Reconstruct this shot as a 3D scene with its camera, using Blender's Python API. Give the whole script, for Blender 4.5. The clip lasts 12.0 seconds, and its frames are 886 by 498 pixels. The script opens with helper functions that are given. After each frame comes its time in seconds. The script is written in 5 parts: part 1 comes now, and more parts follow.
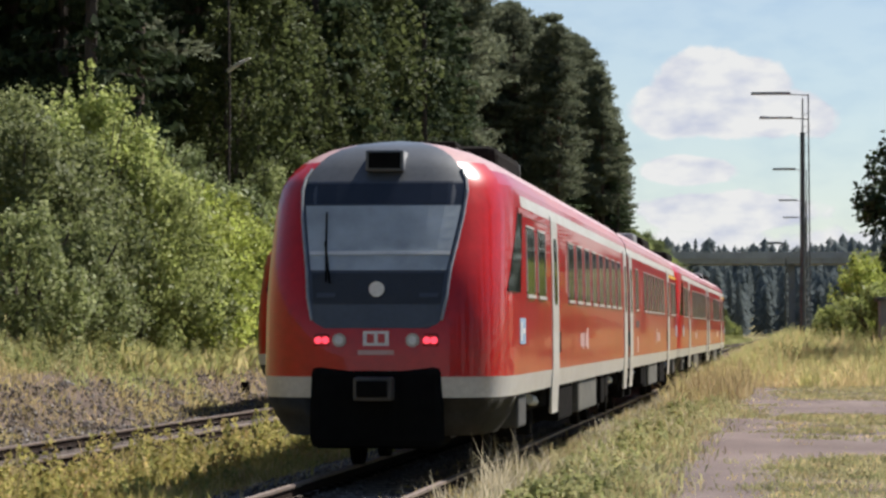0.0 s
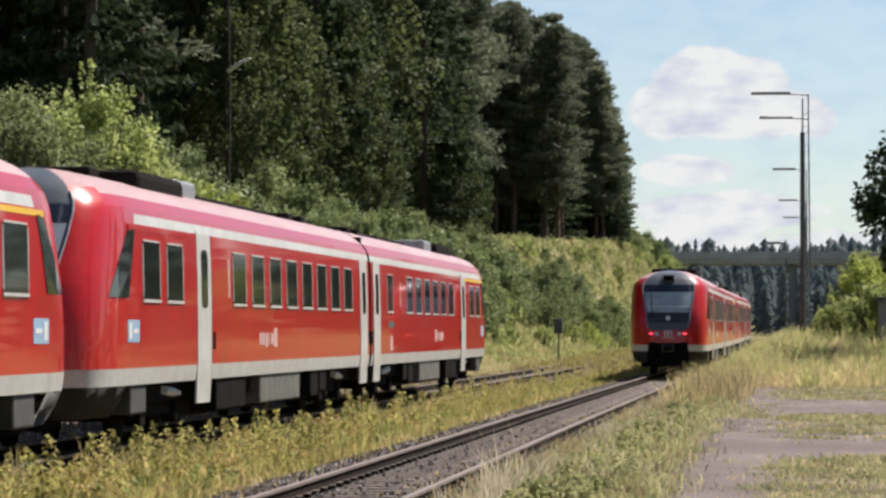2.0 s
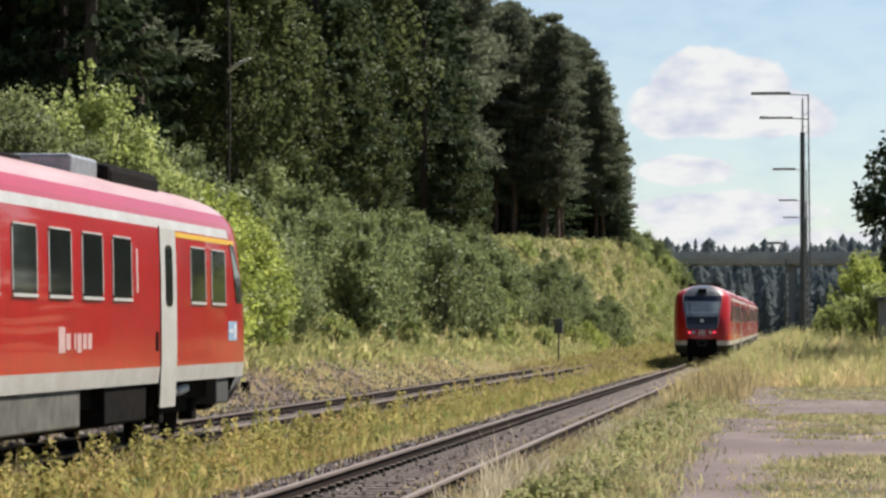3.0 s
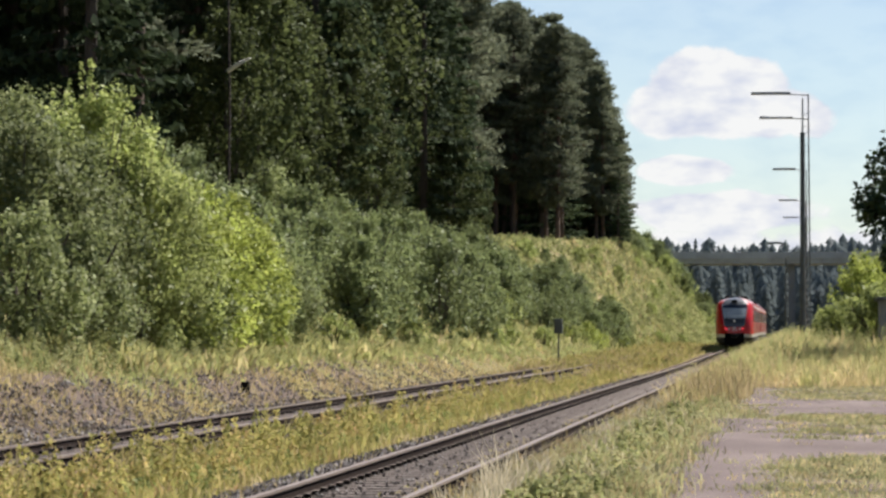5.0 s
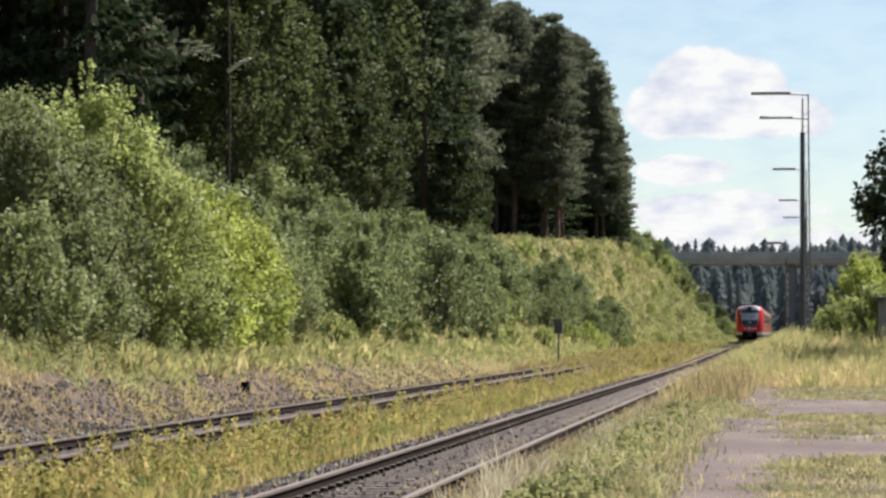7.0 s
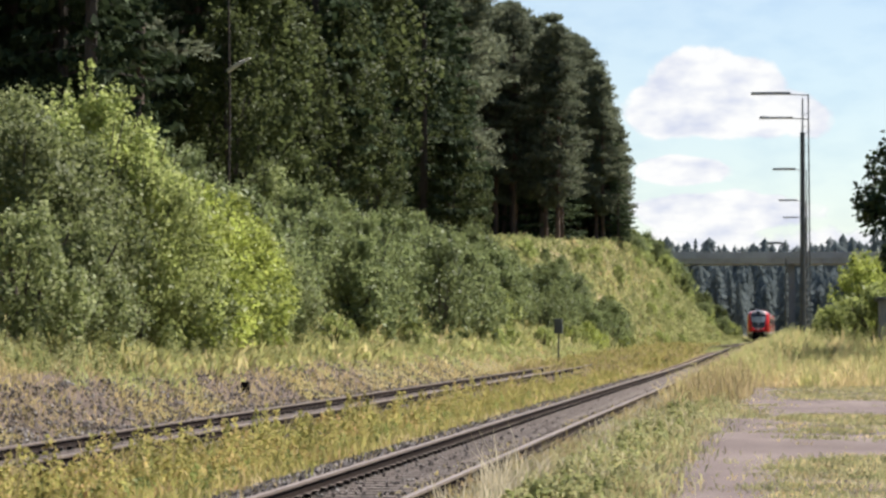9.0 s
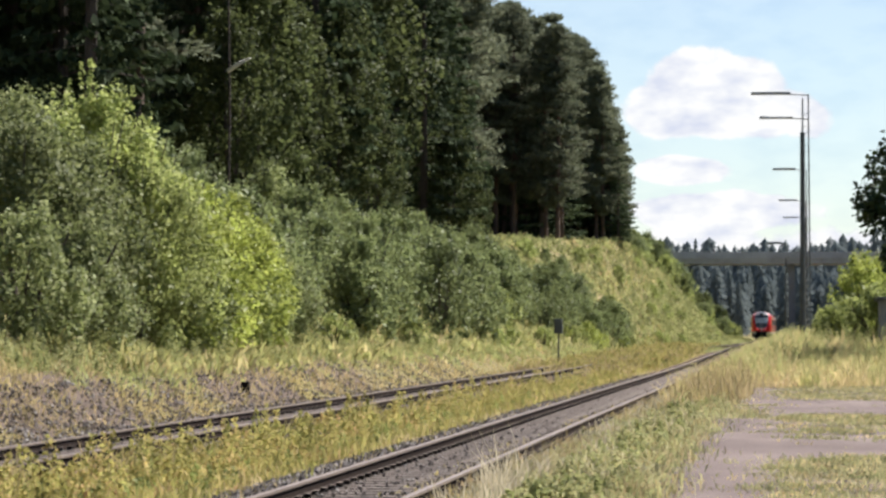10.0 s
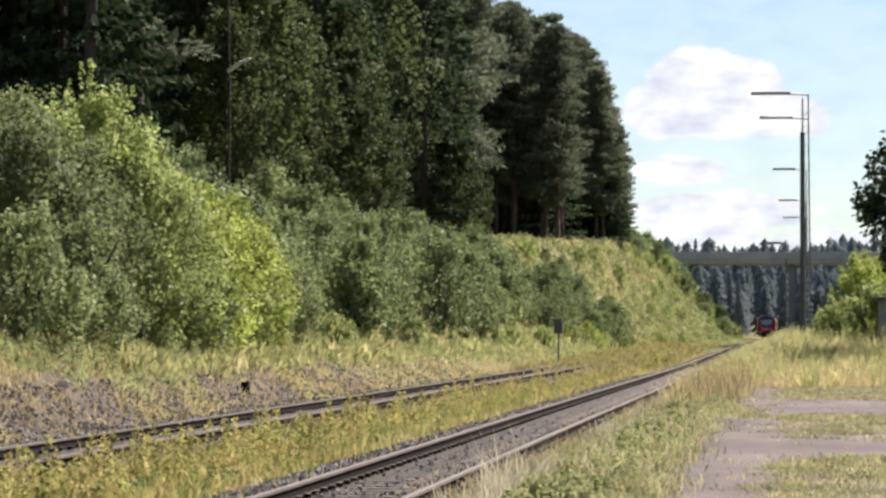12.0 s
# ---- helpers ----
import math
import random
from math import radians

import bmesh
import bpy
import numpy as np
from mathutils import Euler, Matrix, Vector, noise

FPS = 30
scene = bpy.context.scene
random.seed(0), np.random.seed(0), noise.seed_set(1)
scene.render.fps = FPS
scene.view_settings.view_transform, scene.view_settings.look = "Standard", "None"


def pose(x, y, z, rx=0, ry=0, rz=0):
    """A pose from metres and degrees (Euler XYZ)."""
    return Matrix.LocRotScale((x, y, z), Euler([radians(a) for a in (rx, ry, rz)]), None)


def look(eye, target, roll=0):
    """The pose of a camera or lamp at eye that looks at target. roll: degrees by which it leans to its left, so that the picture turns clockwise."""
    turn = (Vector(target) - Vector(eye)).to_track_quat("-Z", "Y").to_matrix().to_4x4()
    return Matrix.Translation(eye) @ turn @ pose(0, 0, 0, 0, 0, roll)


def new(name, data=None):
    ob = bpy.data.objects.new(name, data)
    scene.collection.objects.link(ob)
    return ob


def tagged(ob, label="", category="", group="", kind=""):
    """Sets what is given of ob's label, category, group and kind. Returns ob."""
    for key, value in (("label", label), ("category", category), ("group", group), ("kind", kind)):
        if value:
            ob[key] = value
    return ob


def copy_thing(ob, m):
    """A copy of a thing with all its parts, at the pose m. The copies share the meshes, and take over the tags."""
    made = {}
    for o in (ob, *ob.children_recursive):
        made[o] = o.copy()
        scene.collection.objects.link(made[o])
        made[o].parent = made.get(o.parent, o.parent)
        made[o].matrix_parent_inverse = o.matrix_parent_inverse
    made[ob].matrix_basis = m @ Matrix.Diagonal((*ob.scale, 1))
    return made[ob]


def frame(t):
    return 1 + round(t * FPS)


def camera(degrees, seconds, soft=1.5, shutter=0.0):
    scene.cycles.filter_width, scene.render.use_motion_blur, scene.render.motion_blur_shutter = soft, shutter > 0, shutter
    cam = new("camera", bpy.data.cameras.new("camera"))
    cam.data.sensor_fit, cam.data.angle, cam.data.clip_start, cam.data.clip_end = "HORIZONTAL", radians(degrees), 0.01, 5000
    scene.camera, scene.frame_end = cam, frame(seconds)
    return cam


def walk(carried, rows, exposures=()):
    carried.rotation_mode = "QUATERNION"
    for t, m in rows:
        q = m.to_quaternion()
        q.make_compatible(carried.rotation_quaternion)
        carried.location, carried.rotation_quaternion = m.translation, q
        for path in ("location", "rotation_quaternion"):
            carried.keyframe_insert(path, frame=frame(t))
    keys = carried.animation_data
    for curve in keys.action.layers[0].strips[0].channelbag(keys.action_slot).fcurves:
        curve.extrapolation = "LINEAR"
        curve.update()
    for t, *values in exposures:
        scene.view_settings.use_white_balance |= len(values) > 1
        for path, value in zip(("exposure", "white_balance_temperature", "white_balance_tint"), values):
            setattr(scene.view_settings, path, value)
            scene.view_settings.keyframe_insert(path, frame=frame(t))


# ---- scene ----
cam = camera(16.25, 12.0, soft=2.7)
walk(cam, [(0.0, pose(4.515, 0, 1.633, 91.51, 0, 6.39)), (12.0, pose(4.515, 0, 1.633, 91.51, 0, 6.39))],
     exposures=[(0.0, 0.85), (3.0, 0.93), (6.0, 1.03), (9.0, 1.11), (12.0, 1.17)])

# ---- light ----
SUN_EL, SUN_AZ = 54.0, 42.0      # degrees; azimuth from +Y towards +X
world = bpy.data.worlds.new("world")
scene.world = world
world.use_nodes = True
wn = world.node_tree.nodes
sky = wn.new("ShaderNodeTexSky")
sky.sky_type = "NISHITA"
sky.sun_disc = False
sky.sun_elevation, sky.sun_rotation = radians(SUN_EL), radians(SUN_AZ)
sky.altitude, sky.air_density, sky.dust_density = 900, 1.0, 0.5
sky.ozone_density = 2.2
wn["Background"].inputs["Strength"].default_value = 0.058
world.node_tree.links.new(sky.outputs[0], wn["Background"].inputs["Color"])
sun_data = bpy.data.lights.new("sun", "SUN")
sun_data.energy, sun_data.angle, sun_data.color = 5.0, radians(0.5), (1.0, 0.96, 0.90)
sun = new("sun", sun_data)
sd = Vector((math.sin(radians(SUN_AZ)) * math.cos(radians(SUN_EL)), math.cos(radians(SUN_AZ)) * math.cos(radians(SUN_EL)), math.sin(radians(SUN_EL))))
sun.matrix_basis = look(sd * 60, (0, 0, 0))


# ---- materials ----
def nodes_of(name):
    m = bpy.data.materials.new(name)
    m.use_nodes = True
    return m, m.node_tree.nodes, m.node_tree.links, m.node_tree.nodes["Principled BSDF"]


def ramp(nd, lk, src, stops):
    r = nd.new("ShaderNodeValToRGB")
    while len(r.color_ramp.elements) < len(stops):
        r.color_ramp.elements.new(0.5)
    for e, (p, c) in zip(r.color_ramp.elements, stops):
        e.position, e.color = p, (*c, 1)
    lk.new(src, r.inputs[0])
    return r.outputs[0]


def noise_tex(nd, lk, scale, detail=6.0, coord="Object", rough=0.6, stretch=None):
    tc = nd.new("ShaderNodeTexCoord")
    n = nd.new("ShaderNodeTexNoise")
    n.inputs["Scale"].default_value, n.inputs["Detail"].default_value, n.inputs["Roughness"].default_value = scale, detail, rough
    if stretch:
        mp = nd.new("ShaderNodeMapping")
        mp.inputs["Scale"].default_value = stretch
        lk.new(tc.outputs[coord], mp.inputs[0])
        lk.new(mp.outputs[0], n.inputs["Vector"])
    else:
        lk.new(tc.outputs[coord], n.inputs["Vector"])
    return n.outputs["Fac"]


def surface(name, a, b, scale=8.0, rough=0.7, metal=0.0, bump=0.0, bump_scale=60.0, coat=0.0, stretch=None, low=0.35, high=0.65, spec=0.5):
    """Two-tone noisy surface with wear at a second scale and fine relief."""
    m, nd, lk, bs = nodes_of(name)
    c1 = ramp(nd, lk, noise_tex(nd, lk, scale, stretch=stretch), [(low, a), (high, b)])
    fine = noise_tex(nd, lk, scale * 9, 4)
    mx = nd.new("ShaderNodeMix")
    mx.data_type, mx.blend_type = "RGBA", "MULTIPLY"
    mx.inputs["Factor"].default_value = 0.55
    lk.new(c1, mx.inputs[6])
    lk.new(ramp(nd, lk, fine, [(0.3, (0.62, 0.62, 0.62)), (0.7, (1.0, 1.0, 1.0))]), mx.inputs[7])
    lk.new(mx.outputs[2], bs.inputs["Base Color"])
    bs.inputs["Roughness"].default_value, bs.inputs["Metallic"].default_value = rough, metal
    bs.inputs["Coat Weight"].default_value, bs.inputs["Coat Roughness"].default_value = coat, 0.03
    bs.inputs["Specular IOR Level"].default_value = spec
    if bump:
        bp = nd.new("ShaderNodeBump")
        bp.inputs["Strength"].default_value, bp.inputs["Distance"].default_value = bump, 0.02
        lk.new(noise_tex(nd, lk, bump_scale, 5), bp.inputs["Height"])
        lk.new(bp.outputs[0], bs.inputs["Normal"])
    return m


def leafy(name, stops, trans=0.35, rough=0.6, spec=0.15, patch=0.9, mottle=0.45):
    """Foliage whose pieces differ one by one, and which lets some light through."""
    m, nd, lk, bs = nodes_of(name)
    geo = nd.new("ShaderNodeNewGeometry")
    area = nd.new("ShaderNodeMapRange")
    area.inputs["From Min"].default_value, area.inputs["From Max"].default_value = 0.32, 0.68
    lk.new(noise_tex(nd, lk, patch, 3), area.inputs["Value"])
    blend = nd.new("ShaderNodeMix")
    blend.inputs["Factor"].default_value = mottle
    lk.new(area.outputs[0], blend.inputs[2])
    lk.new(geo.outputs["Random Per Island"], blend.inputs[3])
    col = ramp(nd, lk, blend.outputs[0], stops)
    info = nd.new("ShaderNodeObjectInfo")
    hsv = nd.new("ShaderNodeHueSaturation")
    vr = nd.new("ShaderNodeMapRange")
    vr.inputs["To Min"].default_value, vr.inputs["To Max"].default_value = 0.75, 1.25
    lk.new(info.outputs["Random"], vr.inputs["Value"])
    clump = nd.new("ShaderNodeMapRange")
    clump.inputs["From Min"].default_value, clump.inputs["From Max"].default_value = 0.3, 0.7
    clump.inputs["To Min"].default_value, clump.inputs["To Max"].default_value = 0.7, 1.3
    lk.new(noise_tex(nd, lk, 1.1, 3), clump.inputs["Value"])
    pr = nd.new("ShaderNodeMath")
    pr.operation = "MULTIPLY"
    lk.new(vr.outputs[0], pr.inputs[0])
    lk.new(clump.outputs[0], pr.inputs[1])
    lk.new(pr.outputs[0], hsv.inputs["Value"])
    lk.new(col, hsv.inputs["Color"])
    lk.new(hsv.outputs[0], bs.inputs["Base Color"])
    bs.inputs["Roughness"].default_value, bs.inputs["Specular IOR Level"].default_value = rough, spec
    tr = nd.new("ShaderNodeBsdfTranslucent")
    lk.new(hsv.outputs[0], tr.inputs["Color"])
    mix = nd.new("ShaderNodeMixShader")
    mix.inputs[0].default_value = trans
    lk.new(bs.outputs[0], mix.inputs[1])
    lk.new(tr.outputs[0], mix.inputs[2])
    lk.new(mix.outputs[0], nd["Material Output"].inputs["Surface"])
    return m


def glow(name, col, strength, base=(0.8, 0.8, 0.8)):
    m, nd, lk, bs = nodes_of(name)
    bs.inputs["Base Color"].default_value = (*base, 1)
    bs.inputs["Emission Color"].default_value = (*col, 1)
    bs.inputs["Emission Strength"].default_value = strength
    return m


M_RED = surface("red_paint", (0.50, 0.007, 0.006), (0.43, 0.006, 0.005), 1.2, 0.34, coat=0.58, spec=0.2)
M_WHITE = surface("pale_grey_paint", (0.60, 0.58, 0.54), (0.50, 0.47, 0.42), 2.0, 0.4, coat=0.15)
# red roof paled to pink, its glossy highlight mixed into the colour
M_ROOF = surface("roof_paint_highlight", (0.52, 0.33, 0.31), (0.42, 0.24, 0.225), 1.5, 0.34, stretch=(2, 0.3, 1))
M_FASCIA = surface("slate_grey_paint", (0.060, 0.068, 0.085), (0.050, 0.056, 0.07), 2.0, 0.35, coat=0.2)
M_CAP = surface("nose_cap_grey", (0.085, 0.09, 0.10), (0.065, 0.07, 0.078), 2.0, 0.38, coat=0.2)
M_BLACK = surface("black_rubber", (0.006, 0.006, 0.006), (0.009, 0.009, 0.009), 6, 0.95, spec=0.03)
M_UNDER = surface("underfloor_dirt", (0.018, 0.015, 0.013), (0.010, 0.009, 0.008), 5, 0.9, bump=0.3, spec=0.04)
M_BOX = surface("underfloor_grey", (0.15, 0.14, 0.115), (0.075, 0.07, 0.058), 3, 0.7, bump=0.15)
M_SKIRT = surface("skirt_grey", (0.075, 0.07, 0.062), (0.04, 0.037, 0.033), 3, 0.7)
M_STEEL = surface("bare_steel", (0.45, 0.43, 0.41), (0.35, 0.32, 0.30), 9, 0.4, 0.8)
M_YELLOW = surface("yellow_paint", (0.75, 0.45, 0.04), (0.7, 0.4, 0.03), 3, 0.4)
M_DAMPER = surface("damper_white", (0.75, 0.75, 0.74), (0.65, 0.65, 0.64), 6, 0.4)
M_SIGN = surface("blue_sign", (0.30, 0.42, 0.55), (0.25, 0.36, 0.50), 9, 0.5)
M_MARK = surface("faded_lettering", (0.62, 0.42, 0.38), (0.55, 0.34, 0.30), 9, 0.5)
M_LENS = surface("lamp_lens", (0.75, 0.76, 0.78), (0.6, 0.62, 0.65), 20, 0.1)
M_TOP = glow("upper_lamp", (1.0, 0.9, 0.8), 0.12, (0.5, 0.5, 0.5))
M_TAIL = glow("tail_light", (1.0, 0.06, 0.10), 1.0, (0.6, 0.02, 0.02))
M_HEAD = glow("head_light", (1.0, 0.80, 0.62), 1.3)
M_TAILOFF = surface("tail_lens_off", (0.25, 0.01, 0.01), (0.2, 0.01, 0.01), 9, 0.15)


def glass(name, tint, rough=0.06):
    m, nd, lk, bs = nodes_of(name)
    lk.new(ramp(nd, lk, noise_tex(nd, lk, 2.5), [(0.3, tint), (0.8, tuple(v * 1.6 for v in tint))]), bs.inputs["Base Color"])
    bs.inputs["Roughness"].default_value = rough
    bs.inputs["Specular IOR Level"].default_value = 0.4
    return m


M_GLASS = glass("dark_side_glass", (0.012, 0.014, 0.013))
# pale grey tint holds the bright reflection on the windscreen
M_SCREEN = glass("windscreen_glass_reflection", (0.29, 0.32, 0.34), 0.10)
M_GRILLE = surface("dark_grille", (0.028, 0.030, 0.037), (0.020, 0.022, 0.027), 3, 0.5)
M_SCREENDARK = glass("windscreen_tinted", (0.018, 0.022, 0.032), 0.12)

M_RAILHEAD = surface("worn_rail_steel", (0.30, 0.235, 0.20), (0.20, 0.155, 0.13), 6, 0.5, 0.35)
# rust, darkened further for the shade below the rail head
M_RAILWEB = surface("rusty_shaded_rail", (0.035, 0.021, 0.016), (0.02, 0.014, 0.011), 7, 0.9, bump=0.3, spec=0.08)
# near-black that paints the shade of the gaps onto the sleeper sides
M_SLEEPER_SHADE = surface("sleeper_side_shade", (0.03, 0.024, 0.02), (0.015, 0.012, 0.01), 6, 0.95, spec=0.03)
M_SLEEPER = surface("weathered_sleeper", (0.30, 0.25, 0.22), (0.085, 0.066, 0.055), 5, 0.9, bump=0.5, spec=0.1)
M_BALLAST = surface("ballast_stone", (0.155, 0.11, 0.086), (0.045, 0.033, 0.027), 10, 0.95, bump=0.9, bump_scale=25, spec=0.08)
M_STONE = leafy("ballast_pieces", [(0.0, (0.035, 0.03, 0.027)), (0.4, (0.11, 0.092, 0.082)), (0.8, (0.23, 0.205, 0.19)), (1.0, (0.42, 0.39, 0.36))], 0.0, 0.9, 0.06, 0.9, 0.9)
M_SOIL = surface("earth_and_old_ballast", (0.16, 0.12, 0.098), (0.07, 0.054, 0.045), 2.2, 0.95, bump=1.0, bump_scale=18, spec=0.08)


def asphalt_material():
    m, nd, lk, bs = nodes_of("old_asphalt")
    c = ramp(nd, lk, noise_tex(nd, lk, 0.6, 6, stretch=(1.6, 0.5, 1)), [(0.3, (0.125, 0.096, 0.089)), (0.55, (0.17, 0.132, 0.122)), (0.75, (0.225, 0.18, 0.165))])
    tc = nd.new("ShaderNodeTexCoord")
    vo = nd.new("ShaderNodeTexVoronoi")
    vo.feature = "DISTANCE_TO_EDGE"
    vo.inputs["Scale"].default_value = 0.35
    wob = nd.new("ShaderNodeMix")
    wob.data_type = "VECTOR"
    wob.inputs["Factor"].default_value = 0.12
    nv = nd.new("ShaderNodeTexNoise")
    nv.inputs["Scale"].default_value = 1.6
    lk.new(tc.outputs["Object"], nv.inputs["Vector"])
    lk.new(tc.outputs["Object"], wob.inputs[4])
    lk.new(nv.outputs["Color"], wob.inputs[5])
    lk.new(wob.outputs[1], vo.inputs["Vector"])
    crack = ramp(nd, lk, vo.outputs["Distance"], [(0.0, (0.35, 0.33, 0.30)), (0.012, (1, 1, 1))])
    fine = ramp(nd, lk, noise_tex(nd, lk, 30, 4), [(0.3, (0.7, 0.7, 0.7)), (0.7, (1, 1, 1))])
    out = c
    for other in (crack, fine):
        mx = nd.new("ShaderNodeMix")
        mx.data_type, mx.blend_type = "RGBA", "MULTIPLY"
        mx.inputs["Factor"].default_value = 0.8
        lk.new(out, mx.inputs[6])
        lk.new(other, mx.inputs[7])
        out = mx.outputs[2]
    lk.new(out, bs.inputs["Base Color"])
    bs.inputs["Roughness"].default_value, bs.inputs["Specular IOR Level"].default_value = 0.92, 0.12
    bp = nd.new("ShaderNodeBump")
    bp.inputs["Strength"].default_value, bp.inputs["Distance"].default_value = 0.4, 0.02
    lk.new(noise_tex(nd, lk, 40, 5), bp.inputs["Height"])
    lk.new(bp.outputs[0], bs.inputs["Normal"])
    return m


M_ASPHALT = asphalt_material()
M_BARK = surface("bark", (0.10, 0.075, 0.058), (0.045, 0.034, 0.028), 6, 0.95, bump=0.8, stretch=(3, 3, 0.6))
M_PINEBARK = surface("pine_bark", (0.16, 0.10, 0.07), (0.07, 0.05, 0.04), 5, 0.95, bump=0.8, stretch=(3, 3, 0.6))
M_PALEBARK = surface("pale_dead_wood", (0.72, 0.70, 0.66), (0.5, 0.48, 0.45), 6, 0.9, stretch=(3, 3, 0.6))
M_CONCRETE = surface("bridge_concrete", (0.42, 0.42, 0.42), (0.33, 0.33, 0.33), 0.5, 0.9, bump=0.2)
M_PIER = surface("dark_pier_concrete", (0.25, 0.25, 0.26), (0.17, 0.17, 0.175), 0.5, 0.9, bump=0.2)
M_MAST = surface("mast_paint", (0.10, 0.11, 0.115), (0.06, 0.066, 0.07), 3, 0.6)
M_GALV = surface("galvanised_steel", (0.36, 0.37, 0.38), (0.26, 0.27, 0.28), 6, 0.5, 0.4)
M_SHED = surface("grey_render", (0.30, 0.30, 0.31), (0.22, 0.22, 0.23), 2, 0.9)

M_LEAF = leafy("birch_leaves", [(0.0, (0.189, 0.226, 0.071)), (0.5, (0.302, 0.34, 0.111)), (1.0, (0.472, 0.491, 0.208))], 0.5, 0.5, 0.15, mottle=0.72)
M_LEAFDARK = leafy("willow_leaves", [(0.0, (0.144, 0.173, 0.065)), (0.6, (0.228, 0.257, 0.1)), (1.0, (0.406, 0.423, 0.245))], 0.46, 0.6, 0.2, mottle=0.75)
M_LEAFMID = leafy("bank_willow_leaves", [(0.0, (0.133, 0.163, 0.068)), (0.6, (0.199, 0.232, 0.095)), (1.0, (0.301, 0.335, 0.163))], 0.42, 0.5, 0.15, mottle=0.6)
M_LEAFGOLD = leafy("young_leaves", [(0.0, (0.222, 0.262, 0.06)), (0.6, (0.323, 0.363, 0.086)), (1.0, (0.433, 0.444, 0.131))], 0.5, 0.45, 0.25, mottle=0.65)
M_SPRUCE = leafy("spruce_needles", [(0.0, (0.029, 0.043, 0.021)), (0.6, (0.05, 0.069, 0.033)), (1.0, (0.082, 0.103, 0.048))], 0.25, 0.8, 0.08)
M_LEAFWOOD = leafy("forest_leaves", [(0.0, (0.046, 0.059, 0.022)), (0.6, (0.087, 0.104, 0.038)), (1.0, (0.15, 0.167, 0.067))], 0.45, 0.6, 0.12)
# leaves darkened in base colour for the shaded side of a backlit crown
M_LEAFSHADE = leafy("backlit_shade_leaves", [(0.0, (0.02, 0.035, 0.012)), (0.6, (0.035, 0.055, 0.02)), (1.0, (0.07, 0.10, 0.035))], 0.12, 0.5, 0.2)
# needle colour paled to blue-grey, with the distance haze mixed in
M_FARWOOD_HAZE = leafy("hazy_far_needles", [(0.0, (0.115, 0.14, 0.14)), (1.0, (0.155, 0.175, 0.18))], 0.35, 0.9, 0.03, mottle=0.2)
M_PINE = leafy("pine_needles", [(0.0, (0.105, 0.119, 0.077)), (0.6, (0.14, 0.154, 0.098)), (1.0, (0.196, 0.207, 0.133))], 0.35, 0.8, 0.08)
M_GRASS = leafy("weed_blades", [(0.0, (0.25, 0.265, 0.095)), (0.45, (0.374, 0.365, 0.147)), (0.75, (0.489, 0.41, 0.21)), (1.0, (0.582, 0.46, 0.315))], 0.5, 0.7, 0.1)
M_WEED = leafy("leafy_weed", [(0.0, (0.238, 0.242, 0.08)), (0.4, (0.367, 0.344, 0.11)), (0.75, (0.497, 0.398, 0.16)), (0.92, (0.518, 0.339, 0.18)), (1.0, (0.497, 0.262, 0.16))], 0.5, 0.65, 0.1, mottle=0.5)
M_TURF = leafy("matted_turf", [(0.0, (0.20, 0.22, 0.10)), (0.45, (0.34, 0.335, 0.155)), (0.8, (0.46, 0.41, 0.24)), (1.0, (0.58, 0.53, 0.40))], 0.4, 0.8, 0.1)
M_DRY = leafy("dry_blades", [(0.0, (0.36, 0.32, 0.12)), (0.4, (0.45, 0.37, 0.18)), (0.8, (0.53, 0.40, 0.23)), (1.0, (0.64, 0.56, 0.38))], 0.5, 0.7, 0.1)
M_STRAW = leafy("pale_straw", [(0.0, (0.44, 0.38, 0.25)), (1.0, (0.64, 0.56, 0.42))], 0.45, 0.6, 0.2)
M_SLOPE = leafy("bank_herbs", [(0.0, (0.24, 0.265, 0.10)), (0.6, (0.37, 0.38, 0.165)), (1.0, (0.52, 0.47, 0.27))], 0.4, 0.7, 0.1)


def ground_material():
    m, nd, lk, bs = nodes_of("ground_turf_and_soil")
    big = ramp(nd, lk, noise_tex(nd, lk, 0.35, 5), [(0.3, (0.15, 0.155, 0.05)), (0.5, (0.22, 0.185, 0.085)), (0.7, (0.21, 0.155, 0.10))])
    fine = ramp(nd, lk, noise_tex(nd, lk, 9, 6), [(0.3, (0.5, 0.5, 0.5)), (0.7, (1, 1, 1))])
    mx = nd.new("ShaderNodeMix")
    mx.data_type, mx.blend_type = "RGBA", "MULTIPLY"
    mx.inputs["Factor"].default_value = 0.8
    lk.new(big, mx.inputs[6])
    lk.new(fine, mx.inputs[7])
    lk.new(mx.outputs[2], bs.inputs["Base Color"])
    bs.inputs["Roughness"].default_value = 0.95
    bs.inputs["Specular IOR Level"].default_value = 0.1
    bp = nd.new("ShaderNodeBump")
    bp.inputs["Strength"].default_value, bp.inputs["Distance"].default_value = 0.8, 0.05
    lk.new(noise_tex(nd, lk, 14, 6), bp.inputs["Height"])
    lk.new(bp.outputs[0], bs.inputs["Normal"])
    return m


M_GROUND = ground_material()


# ---- mesh helpers ----
def mesh_of(name, verts, faces, material, smooth=False):
    me = bpy.data.meshes.new(name)
    me.from_pydata([tuple(v) for v in verts], [], [tuple(f) for f in faces])
    me.materials.append(material)
    if smooth:
        me.polygons.foreach_set("use_smooth", [True] * len(me.polygons))
    me.update()
    return me


def put_part(name, me, parent, label=""):
    ob = new(name, me)
    ob.parent = parent
    if label:
        ob["label"] = label
    return ob


